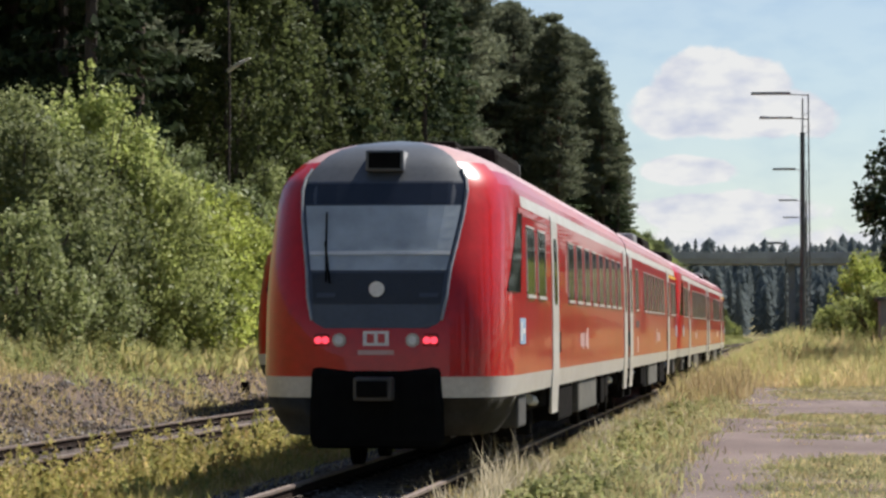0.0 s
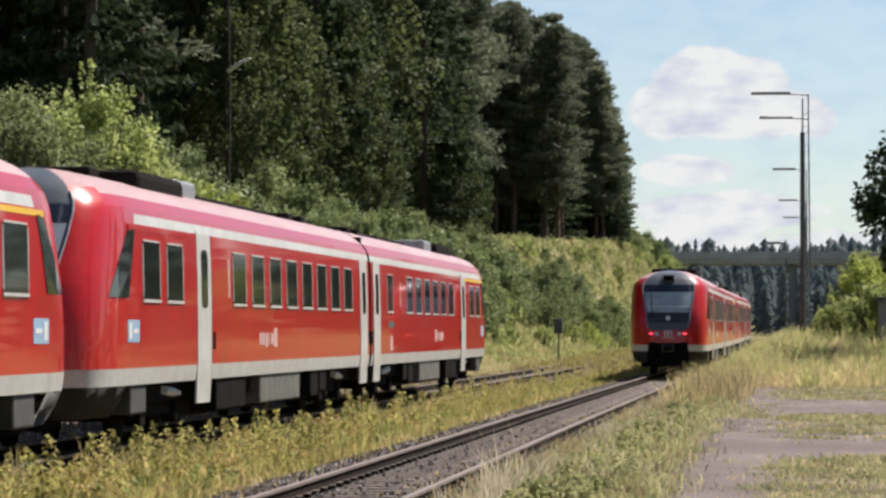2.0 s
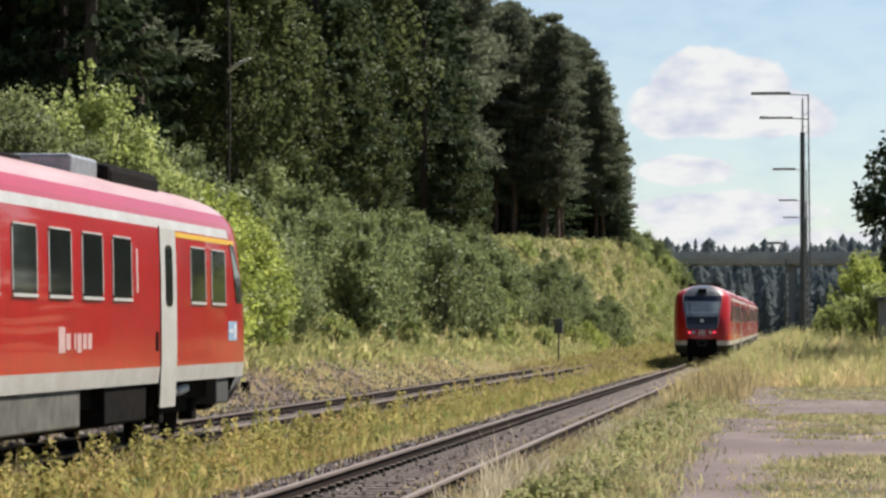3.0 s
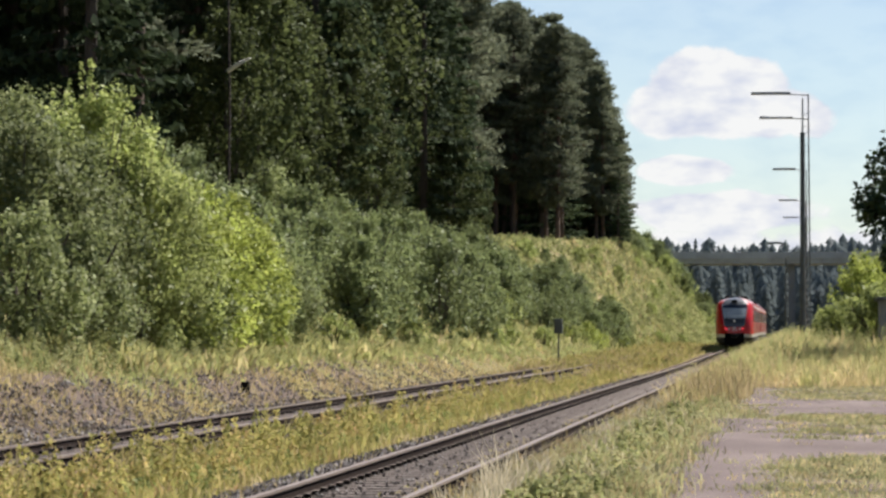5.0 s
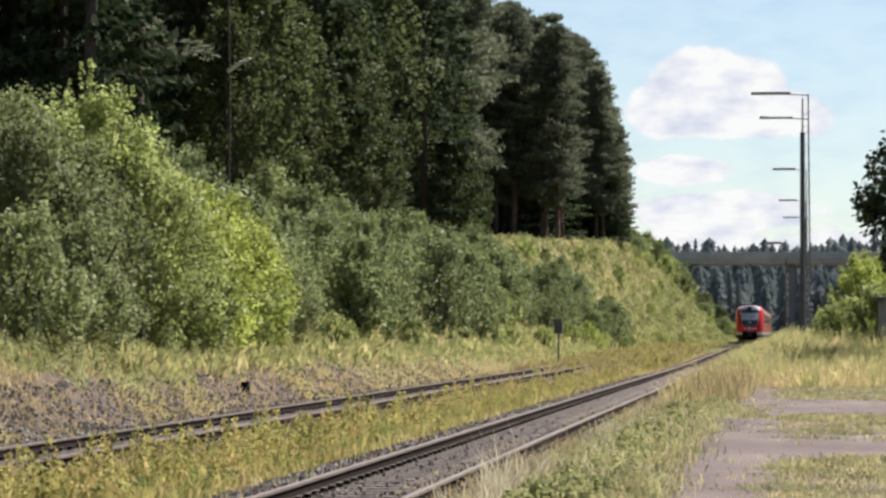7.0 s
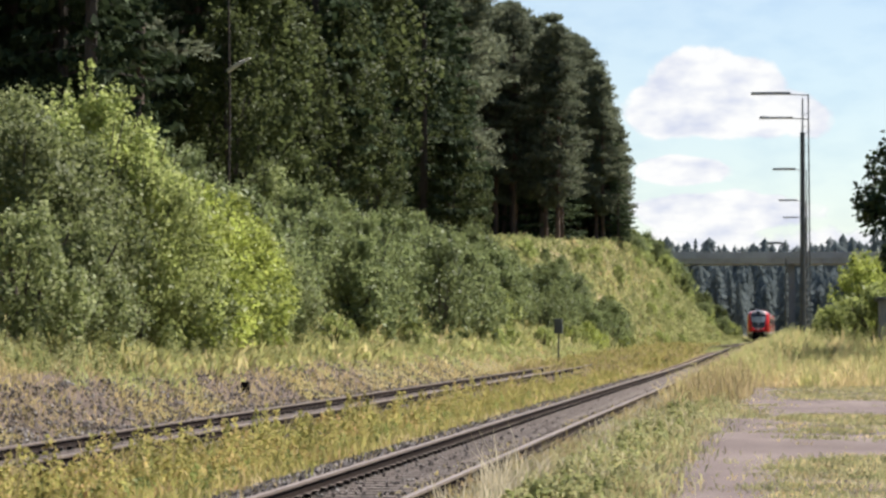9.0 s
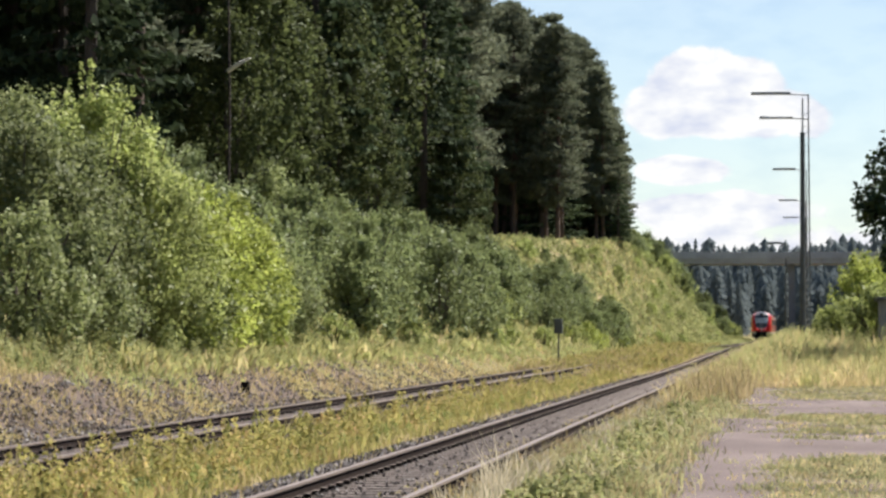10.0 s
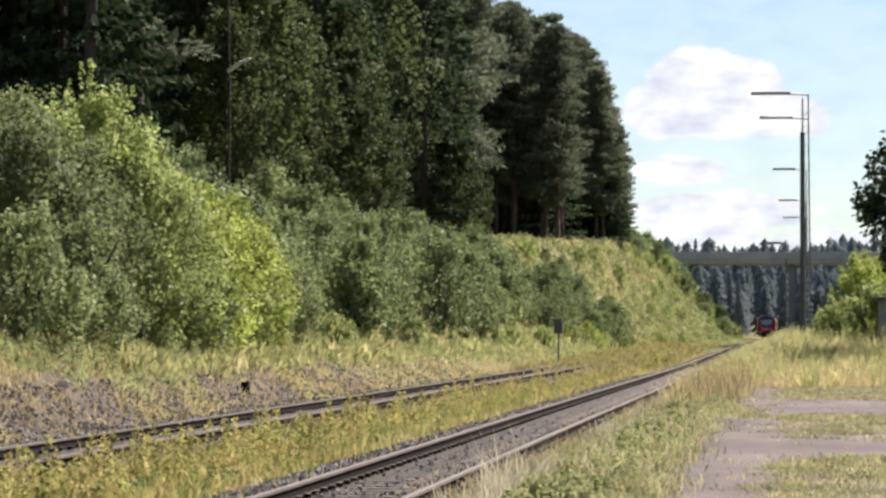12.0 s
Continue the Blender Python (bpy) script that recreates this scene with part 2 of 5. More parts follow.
def part(name, bm, material, parent, label="", smooth=False):
    me = bpy.data.meshes.new(name)
    bm.to_mesh(me)
    bm.free()
    me.materials.append(material)
    if smooth:
        me.polygons.foreach_set("use_smooth", [True] * len(me.polygons))
    return put_part(name, me, parent, label)


def add_box(bm, x0, x1, y0, y1, z0, z1, bevel=0.0):
    r = bmesh.ops.create_cube(bm, size=1.0)
    for v in r["verts"]:
        v.co = Vector(((x0 + x1) / 2 + v.co.x * (x1 - x0), (y0 + y1) / 2 + v.co.y * (y1 - y0), (z0 + z1) / 2 + v.co.z * (z1 - z0)))
    if bevel:
        es = list({e for v in r["verts"] for e in v.link_edges})
        bmesh.ops.bevel(bm, geom=es, offset=bevel, segments=2, affect="EDGES", profile=0.5)
    return bm


def box(x0, x1, y0, y1, z0, z1, bevel=0.0):
    return add_box(bmesh.new(), x0, x1, y0, y1, z0, z1, bevel)


def add_tube(bm, a, b, r0, r1=None, seg=10):
    a, b = Vector(a), Vector(b)
    r1 = r0 if r1 is None else r1
    q = (b - a).to_track_quat("Z", "Y").to_matrix().to_4x4()
    bmesh.ops.create_cone(bm, cap_ends=True, segments=seg, radius1=r0, radius2=r1, depth=(b - a).length,
                          matrix=Matrix.Translation((a + b) / 2) @ q)
    return bm


def tube(a, b, r0, r1=None, seg=10):
    return add_tube(bmesh.new(), a, b, r0, r1, seg)


def smoothstep(a, b, v):
    t = np.clip((v - a) / (b - a), 0, 1)
    return t * t * (3 - 2 * t)


# ---- ground ----
FAR_X = -5.70        # centre line of the second track


def rise(y):
    return 0.36 * smoothstep(120, 290, np.asarray(y, float))


def toe_x(y):
    return np.interp(y, [0, 110, 200, 300, 400, 3000], [-10.8, -10.8, -9.5, -7.0, -4.2, -4.2])


def crest_x(y):
    return np.interp(y, [0, 60, 110, 150, 240, 300, 400, 500, 590, 740], [-26, -26, -24, -21.5, -18.5, -11.6, -15, -19, -20, -40])


def crest_z(y):
    return np.interp(y, [0, 60, 110, 150, 240, 300, 400, 500, 590, 740], [9, 9, 9, 8.6, 8.6, 10.6, 12.2, 13.6, 13.6, 5])


def wave(x, y, s):
    return np.sin(x * 1.7 * s + 1.3) * np.cos(y * 1.3 * s + 0.4) + 0.6 * np.sin(x * 3.1 * s - y * 2.3 * s)


def ground_z(x, y):
    x, y = np.asarray(x, float), np.asarray(y, float)
    tx, cx, cz = toe_x(y), crest_x(y), crest_z(y)
    z = np.full(np.broadcast(x, y).shape, -0.32) + rise(y)
    z = z + 0.02 * wave(x, y, 1.0)
    z = z + 1.12 * smoothstep(-8.0, -10.5, x) * smoothstep(300, 200, y)
    t = np.clip((tx - x) / np.maximum(tx - cx, 0.5), 0, 1)
    slope = (cz - 0.6) * (0.75 * t + 0.25 * smoothstep(0, 1, t))
    z = z + slope + 0.10 * np.clip(cx - x, 0, 120) * smoothstep(620, 560, y) + 0.12 * wave(x, y, 0.6) * smoothstep(0.02, 0.2, t)
    # raised platform side
    z = z + 0.38 * smoothstep(1.75, 2.3, x)
    z = z + 0.85 * smoothstep(80, 105, y) * smoothstep(2.3, 4.8, x) * smoothstep(330, 200, y)
    # cutting on the other side, near the bridge, and the hills behind it
    z = z + 12.0 * smoothstep(260, 480, y) * smoothstep(8.5, 25.0, x) * smoothstep(690, 610, y)
    z = z + 15.0 * smoothstep(660, 1000, y)
    return z


def build_ground():
    xs = np.unique(np.concatenate([np.linspace(-1500, -120, 12), np.linspace(-120, -40, 20), np.linspace(-40, 14, 136), np.linspace(14, 60, 24), np.linspace(60, 1500, 14)]))
    ys = np.unique(np.concatenate([np.linspace(-900, 0, 16), np.linspace(0, 22, 8), np.linspace(22, 130, 130), np.linspace(130, 560, 130), np.linspace(560, 1100, 40), np.linspace(1100, 4500, 14)]))
    gx, gy = np.meshgrid(xs, ys)
    gz = ground_z(gx, gy)
    n = len(xs)
    v = np.stack([gx, gy, gz], -1).reshape(-1, 3)
    f = [(j * n + i, j * n + i + 1, (j + 1) * n + i + 1, (j + 1) * n + i) for j in range(len(ys) - 1) for i in range(n - 1)]
    ob = new("ground", mesh_of("ground", v.tolist(), f, M_GROUND, True))
    tagged(ob, "grassy ground with dry turf, bare soil and a wooded bank", "ground", kind="structure")


build_ground()


def track_x(which, y):
    y = np.asarray(y, float)
    u = np.maximum(y - 60, 0.0)
    bend = 0.65 * (1 - np.exp(-u * u / (u + 30.0) / 140.0))
    return bend if which == "near" else FAR_X + (bend - FAR_X) * smoothstep(190, 330, y)


RAIL = ((-0.036, 0.0), (-0.036, -0.03), (-0.012, -0.05), (-0.012, -0.125), (-0.07, -0.14), (-0.07, -0.16),
        (0.07, -0.16), (0.07, -0.14), (0.012, -0.125), (0.012, -0.05), (0.036, -0.03), (0.036, 0.0))


# cross-section of the ballast: sunk between the sleepers, silted up on one side of the main line
BED = {"near": ((-2.5, -0.42), (-1.75, -0.22), (-1.3, -0.21), (-0.62, -0.29), (0.25, -0.28), (0.5, -0.2), (1.3, -0.18), (1.75, -0.22), (2.5, -0.42)),
       "far": ((-2.5, -0.42), (-1.75, -0.22), (-1.3, -0.22), (-0.62, -0.28), (0.62, -0.27), (1.3, -0.21), (1.75, -0.22), (2.5, -0.42))}


def build_track(which, y0, y1, label):
    root = tagged(new("railway_track"), label, "railway track", "railway tracks", "structure")
    ys = np.concatenate([np.arange(y0, 100, 20.0), np.arange(100, y1 + 1, 6.0)])
    for side in (-0.7535, 0.7535):
        v, f = [], []
        cx = track_x(which, ys)
        k = len(RAIL)
        for yy, xx in zip(ys, cx):
            v += [(xx + side + px, yy, pz + float(rise(yy))) for px, pz in RAIL]
        for j in range(len(ys) - 1):
            for i in range(k):
                f.append((j * k + i, j * k + (i + 1) % k, (j + 1) * k + (i + 1) % k, (j + 1) * k + i))
        me = mesh_of("rail", v, f, M_RAILWEB)
        me.materials.append(M_RAILHEAD)
        for p in me.polygons:
            if p.index % k in (0, 10, 11):
                p.material_index = 1
        put_part("rail", me, root, "rusty rail with a worn bright head")
    # ballast bed
    v, f = [], []
    prof = BED[which]
    yb = np.concatenate([np.arange(y0, 20, 20.0), np.arange(20, 140, 1.0), np.arange(140, y1 + 1, 5.0)])
    rng = np.random.default_rng(5)
    for yy, xx in zip(yb, track_x(which, yb)):
        v += [(xx + px + rng.normal(0, 0.04), yy, pz + float(rise(yy)) + rng.normal(0, 0.012)) for px, pz in prof]
    k = len(prof)
    for j in range(len(yb) - 1):
        f += [(j * k + i, j * k + i + 1, (j + 1) * k + i + 1, (j + 1) * k + i) for i in range(k - 1)]
    put_part("ballast_bed", mesh_of("ballast_bed", v, f, M_BALLAST), root, "brownish grey stone ballast")
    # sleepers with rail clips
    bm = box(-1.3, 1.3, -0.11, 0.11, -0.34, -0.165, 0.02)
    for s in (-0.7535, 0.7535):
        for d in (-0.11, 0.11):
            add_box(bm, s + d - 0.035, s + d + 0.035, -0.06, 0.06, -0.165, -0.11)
    me = bpy.data.meshes.new("sleeper")
    bm.to_mesh(me)
    bm.free()
    me.materials.append(M_SLEEPER)
    me.materials.append(M_SLEEPER_SHADE)
    # side faces take the painted shade, tops keep the weathered colour
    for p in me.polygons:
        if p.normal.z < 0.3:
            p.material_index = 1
    yy = -12.0
    while yy < 150:
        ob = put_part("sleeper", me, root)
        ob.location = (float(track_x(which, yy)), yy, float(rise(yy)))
        yy += 0.6
    return root


build_track("near", -120, 900, "straight weathered railway track on stony ballast")
build_track("far", -480, 330, "rusty overgrown railway track beside the main line")


def platform():
    xs = np.concatenate([[3.1], np.linspace(3.3, 12, 14)])
    ys = np.linspace(-10, 84, 190)
    rng = np.random.default_rng(3)
    v, f = [], []
    n = len(xs)
    for yy in ys:
        edge = 3.1 + 0.10 * math.sin(yy * 0.9) + 0.08 * math.sin(yy * 2.7 + 1) + rng.normal(0, 0.05)
        for i, xx in enumerate(xs):
            x = edge if i == 0 else xx
            v.append((x, yy, 0.20 + 0.012 * math.sin(x * 1.3 + yy * 0.7) + (-0.06 if i == 0 else 0.0)))
    for j in range(len(ys) - 1):
        f += [(j * n + i, j * n + i + 1, (j + 1) * n + i + 1, (j + 1) * n + i) for i in range(n - 1)]
    ob = new("pavement", mesh_of("pavement", v, f, M_ASPHALT, True))
    tagged(ob, "old cracked greyish asphalt platform overgrown with weeds", "pavement", kind="structure")


platform()


# ---- trains ----
ZR = (0.90, 1.02, 1.13, 1.35, 1.66, 1.95, 2.28, 2.5, 2.75, 3.03, 3.08, 3.22, 3.30, 3.38, 3.46, 3.54, 3.62, 3.70, 3.77, 3.82, 3.85)
PLAN = ((0, 0), (0.2, 0.0), (0.4, 0.012), (0.56, 0.04), (0.68, 0.10), (0.78, 0.20), (0.86, 0.35), (0.92, 0.56), (0.96, 0.85), (0.985, 1.25), (1.0, 1.8))
CAR_L = 25.8


def half_w(z):
    return float(np.interp(z, [0.48, 0.7, 0.9, 1.13, 2.0, 2.45, 2.9, 3.08, 3.22, 3.30, 3.42, 3.53, 3.62, 3.70, 3.77, 3.82, 3.85],
                           [1.16, 1.32, 1.40, 1.425, 1.42, 1.412, 1.40, 1.385, 1.362, 1.34, 1.265, 1.15, 1.02, 0.84, 0.61, 0.37, 0.0]))


def front_y(z):
    return float(np.interp(z, [0.5, 0.9, 1.13, 1.66, 1.95, 2.28, 3.03, 3.30, 3.53, 3.70, 3.78, 3.85], [0.12, 0.03, 0.0, 0.02, 0.07, 0.18, 0.58, 0.74, 0.93, 1.2, 1.55, 2.2]))


def skin(fr, z, off=0.0):
    """A point of the nose: fr runs from -1 to 1 round the front, z is the height."""
    a = abs(fr)
    dy = float(np.interp(a, [p[0] for p in PLAN], [p[1] for p in PLAN]))
    e = 0.01
    h = half_w(z)
    dx = (min(a + e, 1) - max(a - e, 0)) * h
    dd = float(np.interp(min(a + e, 1), [p[0] for p in PLAN], [p[1] for p in PLAN])) - float(np.interp(max(a - e, 0), [p[0] for p in PLAN], [p[1] for p in PLAN]))
    n = Vector((dd, -dx, 0)).normalized()
    s = 1 if fr >= 0 else -1
    return Vector((s * (a * h + n.x * off), front_y(z) + dy + n.y * off, z))


def flare(z):
    """The cab front panel widens upwards and is rounded at its foot."""
    return float(np.interp(z, [1.66, 1.69, 1.74, 1.82, 2.3, 3.05, 3.30], [0.40, 0.455, 0.50, 0.53, 0.56, 0.66, 0.685]))


def nose_panel(f0, f1, z0, z1, off=0.008, nf=8, nz=5, wide=None):
    bm = bmesh.new()
    zs = [z0 + (z1 - z0) * j / nz for j in range(nz + 1)]
    k = [wide(z) if wide else 1.0 for z in zs]
    g = [[bm.verts.new(skin((f0 + (f1 - f0) * i / nf) * k[j], zs[j], off)) for i in range(nf + 1)] for j in range(nz + 1)]
    for j in range(nz):
        for i in range(nf):
            bm.faces.new((g[j][i], g[j][i + 1], g[j + 1][i + 1], g[j + 1][i]))
    r = bmesh.ops.extrude_face_region(bm, geom=bm.faces[:])
    for el in r["geom"]:
        if isinstance(el, bmesh.types.BMVert):
            el.co.y += 0.03
    bmesh.ops.recalc_face_normals(bm, faces=bm.faces[:])
    return bm


def side_panel(side, y0, y1, z0, z1, off=0.008, rnd=0.0, nz=4):
    """A panel that follows the leaning side wall, with cut corners."""
    bm = bmesh.new()
    zs = [z0 + (z1 - z0) * j / nz for j in range(nz + 1)]
    if rnd:
        zs = sorted(set([z0, z0 + rnd * 0.3, z0 + rnd, *zs[1:-1], z1 - rnd, z1 - rnd * 0.3, z1]))
    rows = []
    for z in zs:
        c = 0.0
        if rnd:
            e = min(z - z0, z1 - z)
            c = rnd * (1 - math.sqrt(max(0.0, 1 - (1 - min(e / rnd, 1)) ** 2))) if e < rnd else 0.0
        x = side * (max(half_w(z), 1.40 if z < 0.9 else 0.0) + off)
        rows.append((bm.verts.new((x, y0 + c, z)), bm.verts.new((x, y1 - c, z))))
    for a, b in zip(rows, rows[1:]):
        bm.faces.new((a[0], a[1], b[1], b[0]))
    r = bmesh.ops.extrude_face_region(bm, geom=bm.faces[:])
    for el in r["geom"]:
        if isinstance(el, bmesh.types.BMVert):
            el.co.x -= side * 0.03
    bmesh.ops.recalc_face_normals(bm, faces=bm.faces[:])
    return bm


def pipe(points, r, seg=6):
    """One continuous round bar along the points."""
    bm = bmesh.new()
    rings = []
    for i, p in enumerate(points):
        d = (points[min(i + 1, len(points) - 1)] - points[max(i - 1, 0)]).normalized()
        q = d.to_track_quat("Z", "Y").to_matrix()
        rings.append([bm.verts.new(p + q @ Vector((math.cos(2 * math.pi * k / seg) * r, math.sin(2 * math.pi * k / seg) * r, 0))) for k in range(seg)])
    for a, b in zip(rings, rings[1:]):
        for k in range(seg):
            bm.faces.new((a[k], a[(k + 1) % seg], b[(k + 1) % seg], b[k]))
    bm.faces.new(rings[0][::-1])
    bm.faces.new(rings[-1])
    return bm


def car_shell(car):
    cols = [-p[0] for p in PLAN[::-1]] + [p[0] for p in PLAN[1:]]
    nc = len(cols)
    straight = [4.6, 14.0, CAR_L]
    total = nc + 2 * len(straight)
    verts, groups = [], {}
    for z in ZR:
        line = [skin(c, z) for c in cols]
        left = [Vector((-half_w(z), y, z)) for y in straight[::-1]]
        right = [Vector((half_w(z), y, z)) for y in straight]
        verts += left + line + right
    ns = len(straight)
    for j in range(len(ZR) - 1):
        zm = (ZR[j] + ZR[j + 1]) / 2
        for i in range(total - 1):
            ci = i - ns
            nose = 0 <= ci < nc - 1
            a = abs((cols[ci] + cols[ci + 1]) / 2) if nose else 2
            if zm < 1.13:
                key = "lower_band"
            elif zm > 3.3:
                key = "nose_cap" if a < 0.72 else ("nose_side" if a < 0.90 and zm < 3.55 else ("roof_shoulder" if zm < 3.45 else "roof"))
            elif 3.08 < zm < 3.22 and a > 1.5:
                key = "cantrail_band"
            elif a < 0.99:
                key = "nose_side"
            else:
                key = "body"
            groups.setdefault(key, []).append((j * total + i, j * total + i + 1, (j + 1) * total + i + 1, (j + 1) * total + i))
    # flat end wall at the gangway
    ends = []
    for j in range(len(ZR) - 1):
        ends.append((j * total + total - 1, j * total, (j + 1) * total, (j + 1) * total + total - 1))
    groups["end_wall"] = ends
    mats = {"lower_band": M_WHITE, "nose_cap": M_CAP, "roof": M_ROOF, "roof_shoulder": M_RED, "cantrail_band": M_WHITE, "body": M_RED, "nose_side": M_RED, "end_wall": M_BLACK}
    labels = {"fascia": "slate grey cab front panel", "roof": "roof with a pale pinkish highlight in its paint", "nose_cap": "dark grey cap over the cab", "lower_band": "pale grey lower band",
              "cantrail_band": "pale grey stripe below the roof"}
    for key, faces in groups.items():
        used = sorted({i for fc in faces for i in fc})
        ix = {u: k for k, u in enumerate(used)}
        me = mesh_of(key, [verts[u] for u in used], [tuple(ix[i] for i in fc) for fc in faces], mats[key], key != "end_wall")
        put_part(key, me, car, labels.get(key, ""))


def bogie(car, yc):
    me = bpy.data.meshes.new("bogie")
    bm = bmesh.new()
    for s in (-1, 1):
        add_box(bm, s * 1.0 - 0.09, s * 1.0 + 0.09, yc - 1.75, yc + 1.75, 0.42, 0.62, 0.03)
        for d in (-1.25, 1.25):
            add_box(bm, s * 1.05 - 0.12, s * 1.05 + 0.12, yc + d - 0.17, yc + d + 0.17, 0.28, 0.62, 0.04)
    add_box(bm, -1.0, 1.0, yc - 0.3, yc + 0.3, 0.4, 0.75, 0.03)
    bm.to_mesh(me)
    bm.free()
    me.materials.append(M_UNDER)
    fr = put_part("bogie", me, car)
    for d in (-1.25, 1.25):
        for s in (-0.75, 0.75):
            part("wheel", tube((s - 0.065, yc + d, 0.43), (s + 0.065, yc + d, 0.43), 0.43, seg=28), M_UNDER, fr)
        part("axle", tube((-0.75, yc + d, 0.43), (0.75, yc + d, 0.43), 0.08, seg=12), M_UNDER, fr)
    for s in (-1, 1):
        bm = tube((s * 1.24, yc - 0.15, 0.78), (s * 1.24, yc + 0.55, 0.74), 0.065, seg=12)
        add_tube(bm, (s * 1.24, yc + 0.55, 0.74), (s * 1.24, yc + 0.95, 0.72), 0.04, seg=10)
        part("damper", bm, M_DAMPER, fr, "white yaw damper")


def rail_car(kind, lights):
    """A railcar with its cab towards -Y, its nose tip at the origin; kind 'b' has eight saloon windows, 'a' six and one."""
    car = new("railcar")
    car_shell(car)
    # cab front
    part("fascia", nose_panel(-1, 1, 1.66, 3.31, 0.006, 12, 33, flare), M_FASCIA, car, "slate grey cab front panel")
    part("header_panel", nose_panel(-0.97, 0.97, 3.05, 3.285, 0.012, 10, 4, flare), M_SCREENDARK, car, "dark destination header")
    part("windscreen", nose_panel(-0.95, 0.95, 2.30, 3.03, 0.014, 10, 6, flare), M_SCREEN, car, "windscreen with a grey reflection in its glass colour")
    part("screen_rail", nose_panel(-0.94, 0.94, 2.475, 2.515, 0.030, 10, 1, flare), M_DAMPER, car, "pale bar across the windscreen")
    part("grille_panel", nose_panel(-0.93, 0.93, 1.93, 2.27, 0.014, 10, 4, flare), M_GRILLE, car, "dark slatted panel under the windscreen")
    for s in (-1, 1):
        part("fascia_seal", pipe([skin(s * flare(z), z, 0.02) for z in (1.75, 2.0, 2.3, 2.6, 2.9, 3.2, 3.34, 3.46)], 0.018), M_GALV, car, "thin bright trim round the cab front")
        part("air_slot", nose_panel(s * 0.40 - 0.07, s * 0.40 + 0.07, 2.0, 2.05, 0.024, 3, 1), M_FASCIA, car)
    bm = bmesh.new()
    a, b = skin(-0.40, 2.18, 0.05), skin(-0.44, 2.95, 0.05)
    add_tube(bm, a, b, 0.012, seg=6)
    add_tube(bm, skin(-0.37, 2.16, 0.05), skin(-0.43, 2.62, 0.05), 0.012, seg=6)
    part("wiper", bm, M_BLACK, car)
    y = front_y(2.10)
    part("top_lamp", tube((0, y - 0.06, 2.09), (0, y + 0.05, 2.09), 0.085, seg=20), M_LENS if lights != "head" else M_TOP, car, "round upper headlamp")
    part("number_bars", nose_panel(-0.14, 0.14, 1.37, 1.42, 0.008, 4, 1), M_MARK, car, "faded pinkish number bars")
    part("logo_plate", nose_panel(-0.10, 0.10, 1.47, 1.63, 0.010, 4, 1), M_DAMPER, car, "white rectangular logo plate")
    for f0 in (-0.07, 0.015):
        part("logo_block", nose_panel(f0, f0 + 0.055, 1.50, 1.60, 0.016, 2, 1), M_RED, car)
    for s in (-1, 1):
        for off, rad, nm in ((0.405, 0.075, "headlamp"), (0.60, 0.0, "tail_lamp")):
            y = front_y(1.54) + 0.02
            if nm == "headlamp":
                lamp = part(nm, tube((s * off, y - 0.05, 1.53), (s * off, y + 0.08, 1.53), rad, seg=20), M_STEEL, car, "round headlamp")
                part("lens", tube((s * off, y - 0.06, 1.53), (s * off, y, 1.53), 0.048, seg=16), M_LENS, lamp)
            else:
                lamp = part("lamp_housing", box(s * off - 0.085, s * off + 0.085, y - 0.02, y + 0.12, 1.465, 1.60, 0.015), M_TAILOFF, car)
                for d in (-0.04, 0.04):
                    part("tail_lamp", tube((s * off + d, y - 0.035, 1.53), (s * off + d, y, 1.53), 0.04, seg=14),
                         {"tail": M_TAIL, "head": M_HEAD, "": M_TAILOFF}[lights], lamp)
    bx = part("destination_box", box(-0.215, 0.215, front_y(3.5) - 0.18, front_y(3.5) + 0.3, 3.42, 3.66, 0.02), M_CAP, car, "grey box on the cab roof")
    part("display", box(-0.18, 0.18, front_y(3.5) - 0.19, front_y(3.5) - 0.17, 3.45, 3.63), M_BLACK, bx)
    # apron and coupler; the solid black apron stands in for the recess's shade
    part("apron", box(-0.74, 0.74, -0.012, 0.9, 0.34, 1.26, 0.10), M_BLACK, car, "black block for the shaded recess round the coupler")
    cp = part("coupler", box(-0.21, 0.21, -0.32, 0.05, 0.87, 1.13, 0.03), M_SKIRT, car, "dark steel coupler head")
    part("coupler_face", box(-0.17, 0.17, -0.335, -0.31, 0.91, 1.09, 0.02), M_BLACK, cp)
    part("coupler_shank", tube((0, -0.1, 1.0), (0, 0.8, 1.0), 0.09, seg=12), M_UNDER, cp)
    for s in (-1, 1):
        bm = bmesh.new()
        pts = [skin(s * f, z) for z in (0.48, 0.7, 0.9) for f in (0.52, 0.62, 0.72, 0.8, 0.87, 0.93, 0.97, 0.99, 1.0)]
        k = 9
        vs = [bm.verts.new(p) for p in pts]
        for j in range(2):
            for i in range(k - 1):
                bm.faces.new((vs[j * k + i], vs[j * k + i + 1], vs[(j + 1) * k + i + 1], vs[(j + 1) * k + i]))
        bmesh.ops.solidify(bm, geom=bm.faces[:], thickness=0.03)
        part("front_skirt", bm, M_SKIRT, car, "dirty grey corner skirt", True)
        # cab side window, cut at a slant
        bm = bmesh.new()
        vs = [bm.verts.new(skin(s * f, z, 0.012)) for f, z in ((0.955, 2.08), (0.985, 2.08), (1.0, 2.08), (1.0, 2.5), (1.0, 3.0), (0.99, 3.0), (0.975, 2.5))]
        bm.faces.new(vs)
        bmesh.ops.recalc_face_normals(bm, faces=bm.faces[:])
        bmesh.ops.solidify(bm, geom=bm.faces[:], thickness=0.02)
        part("cab_window", bm, M_GLASS, car, "slanted dark cab side window")
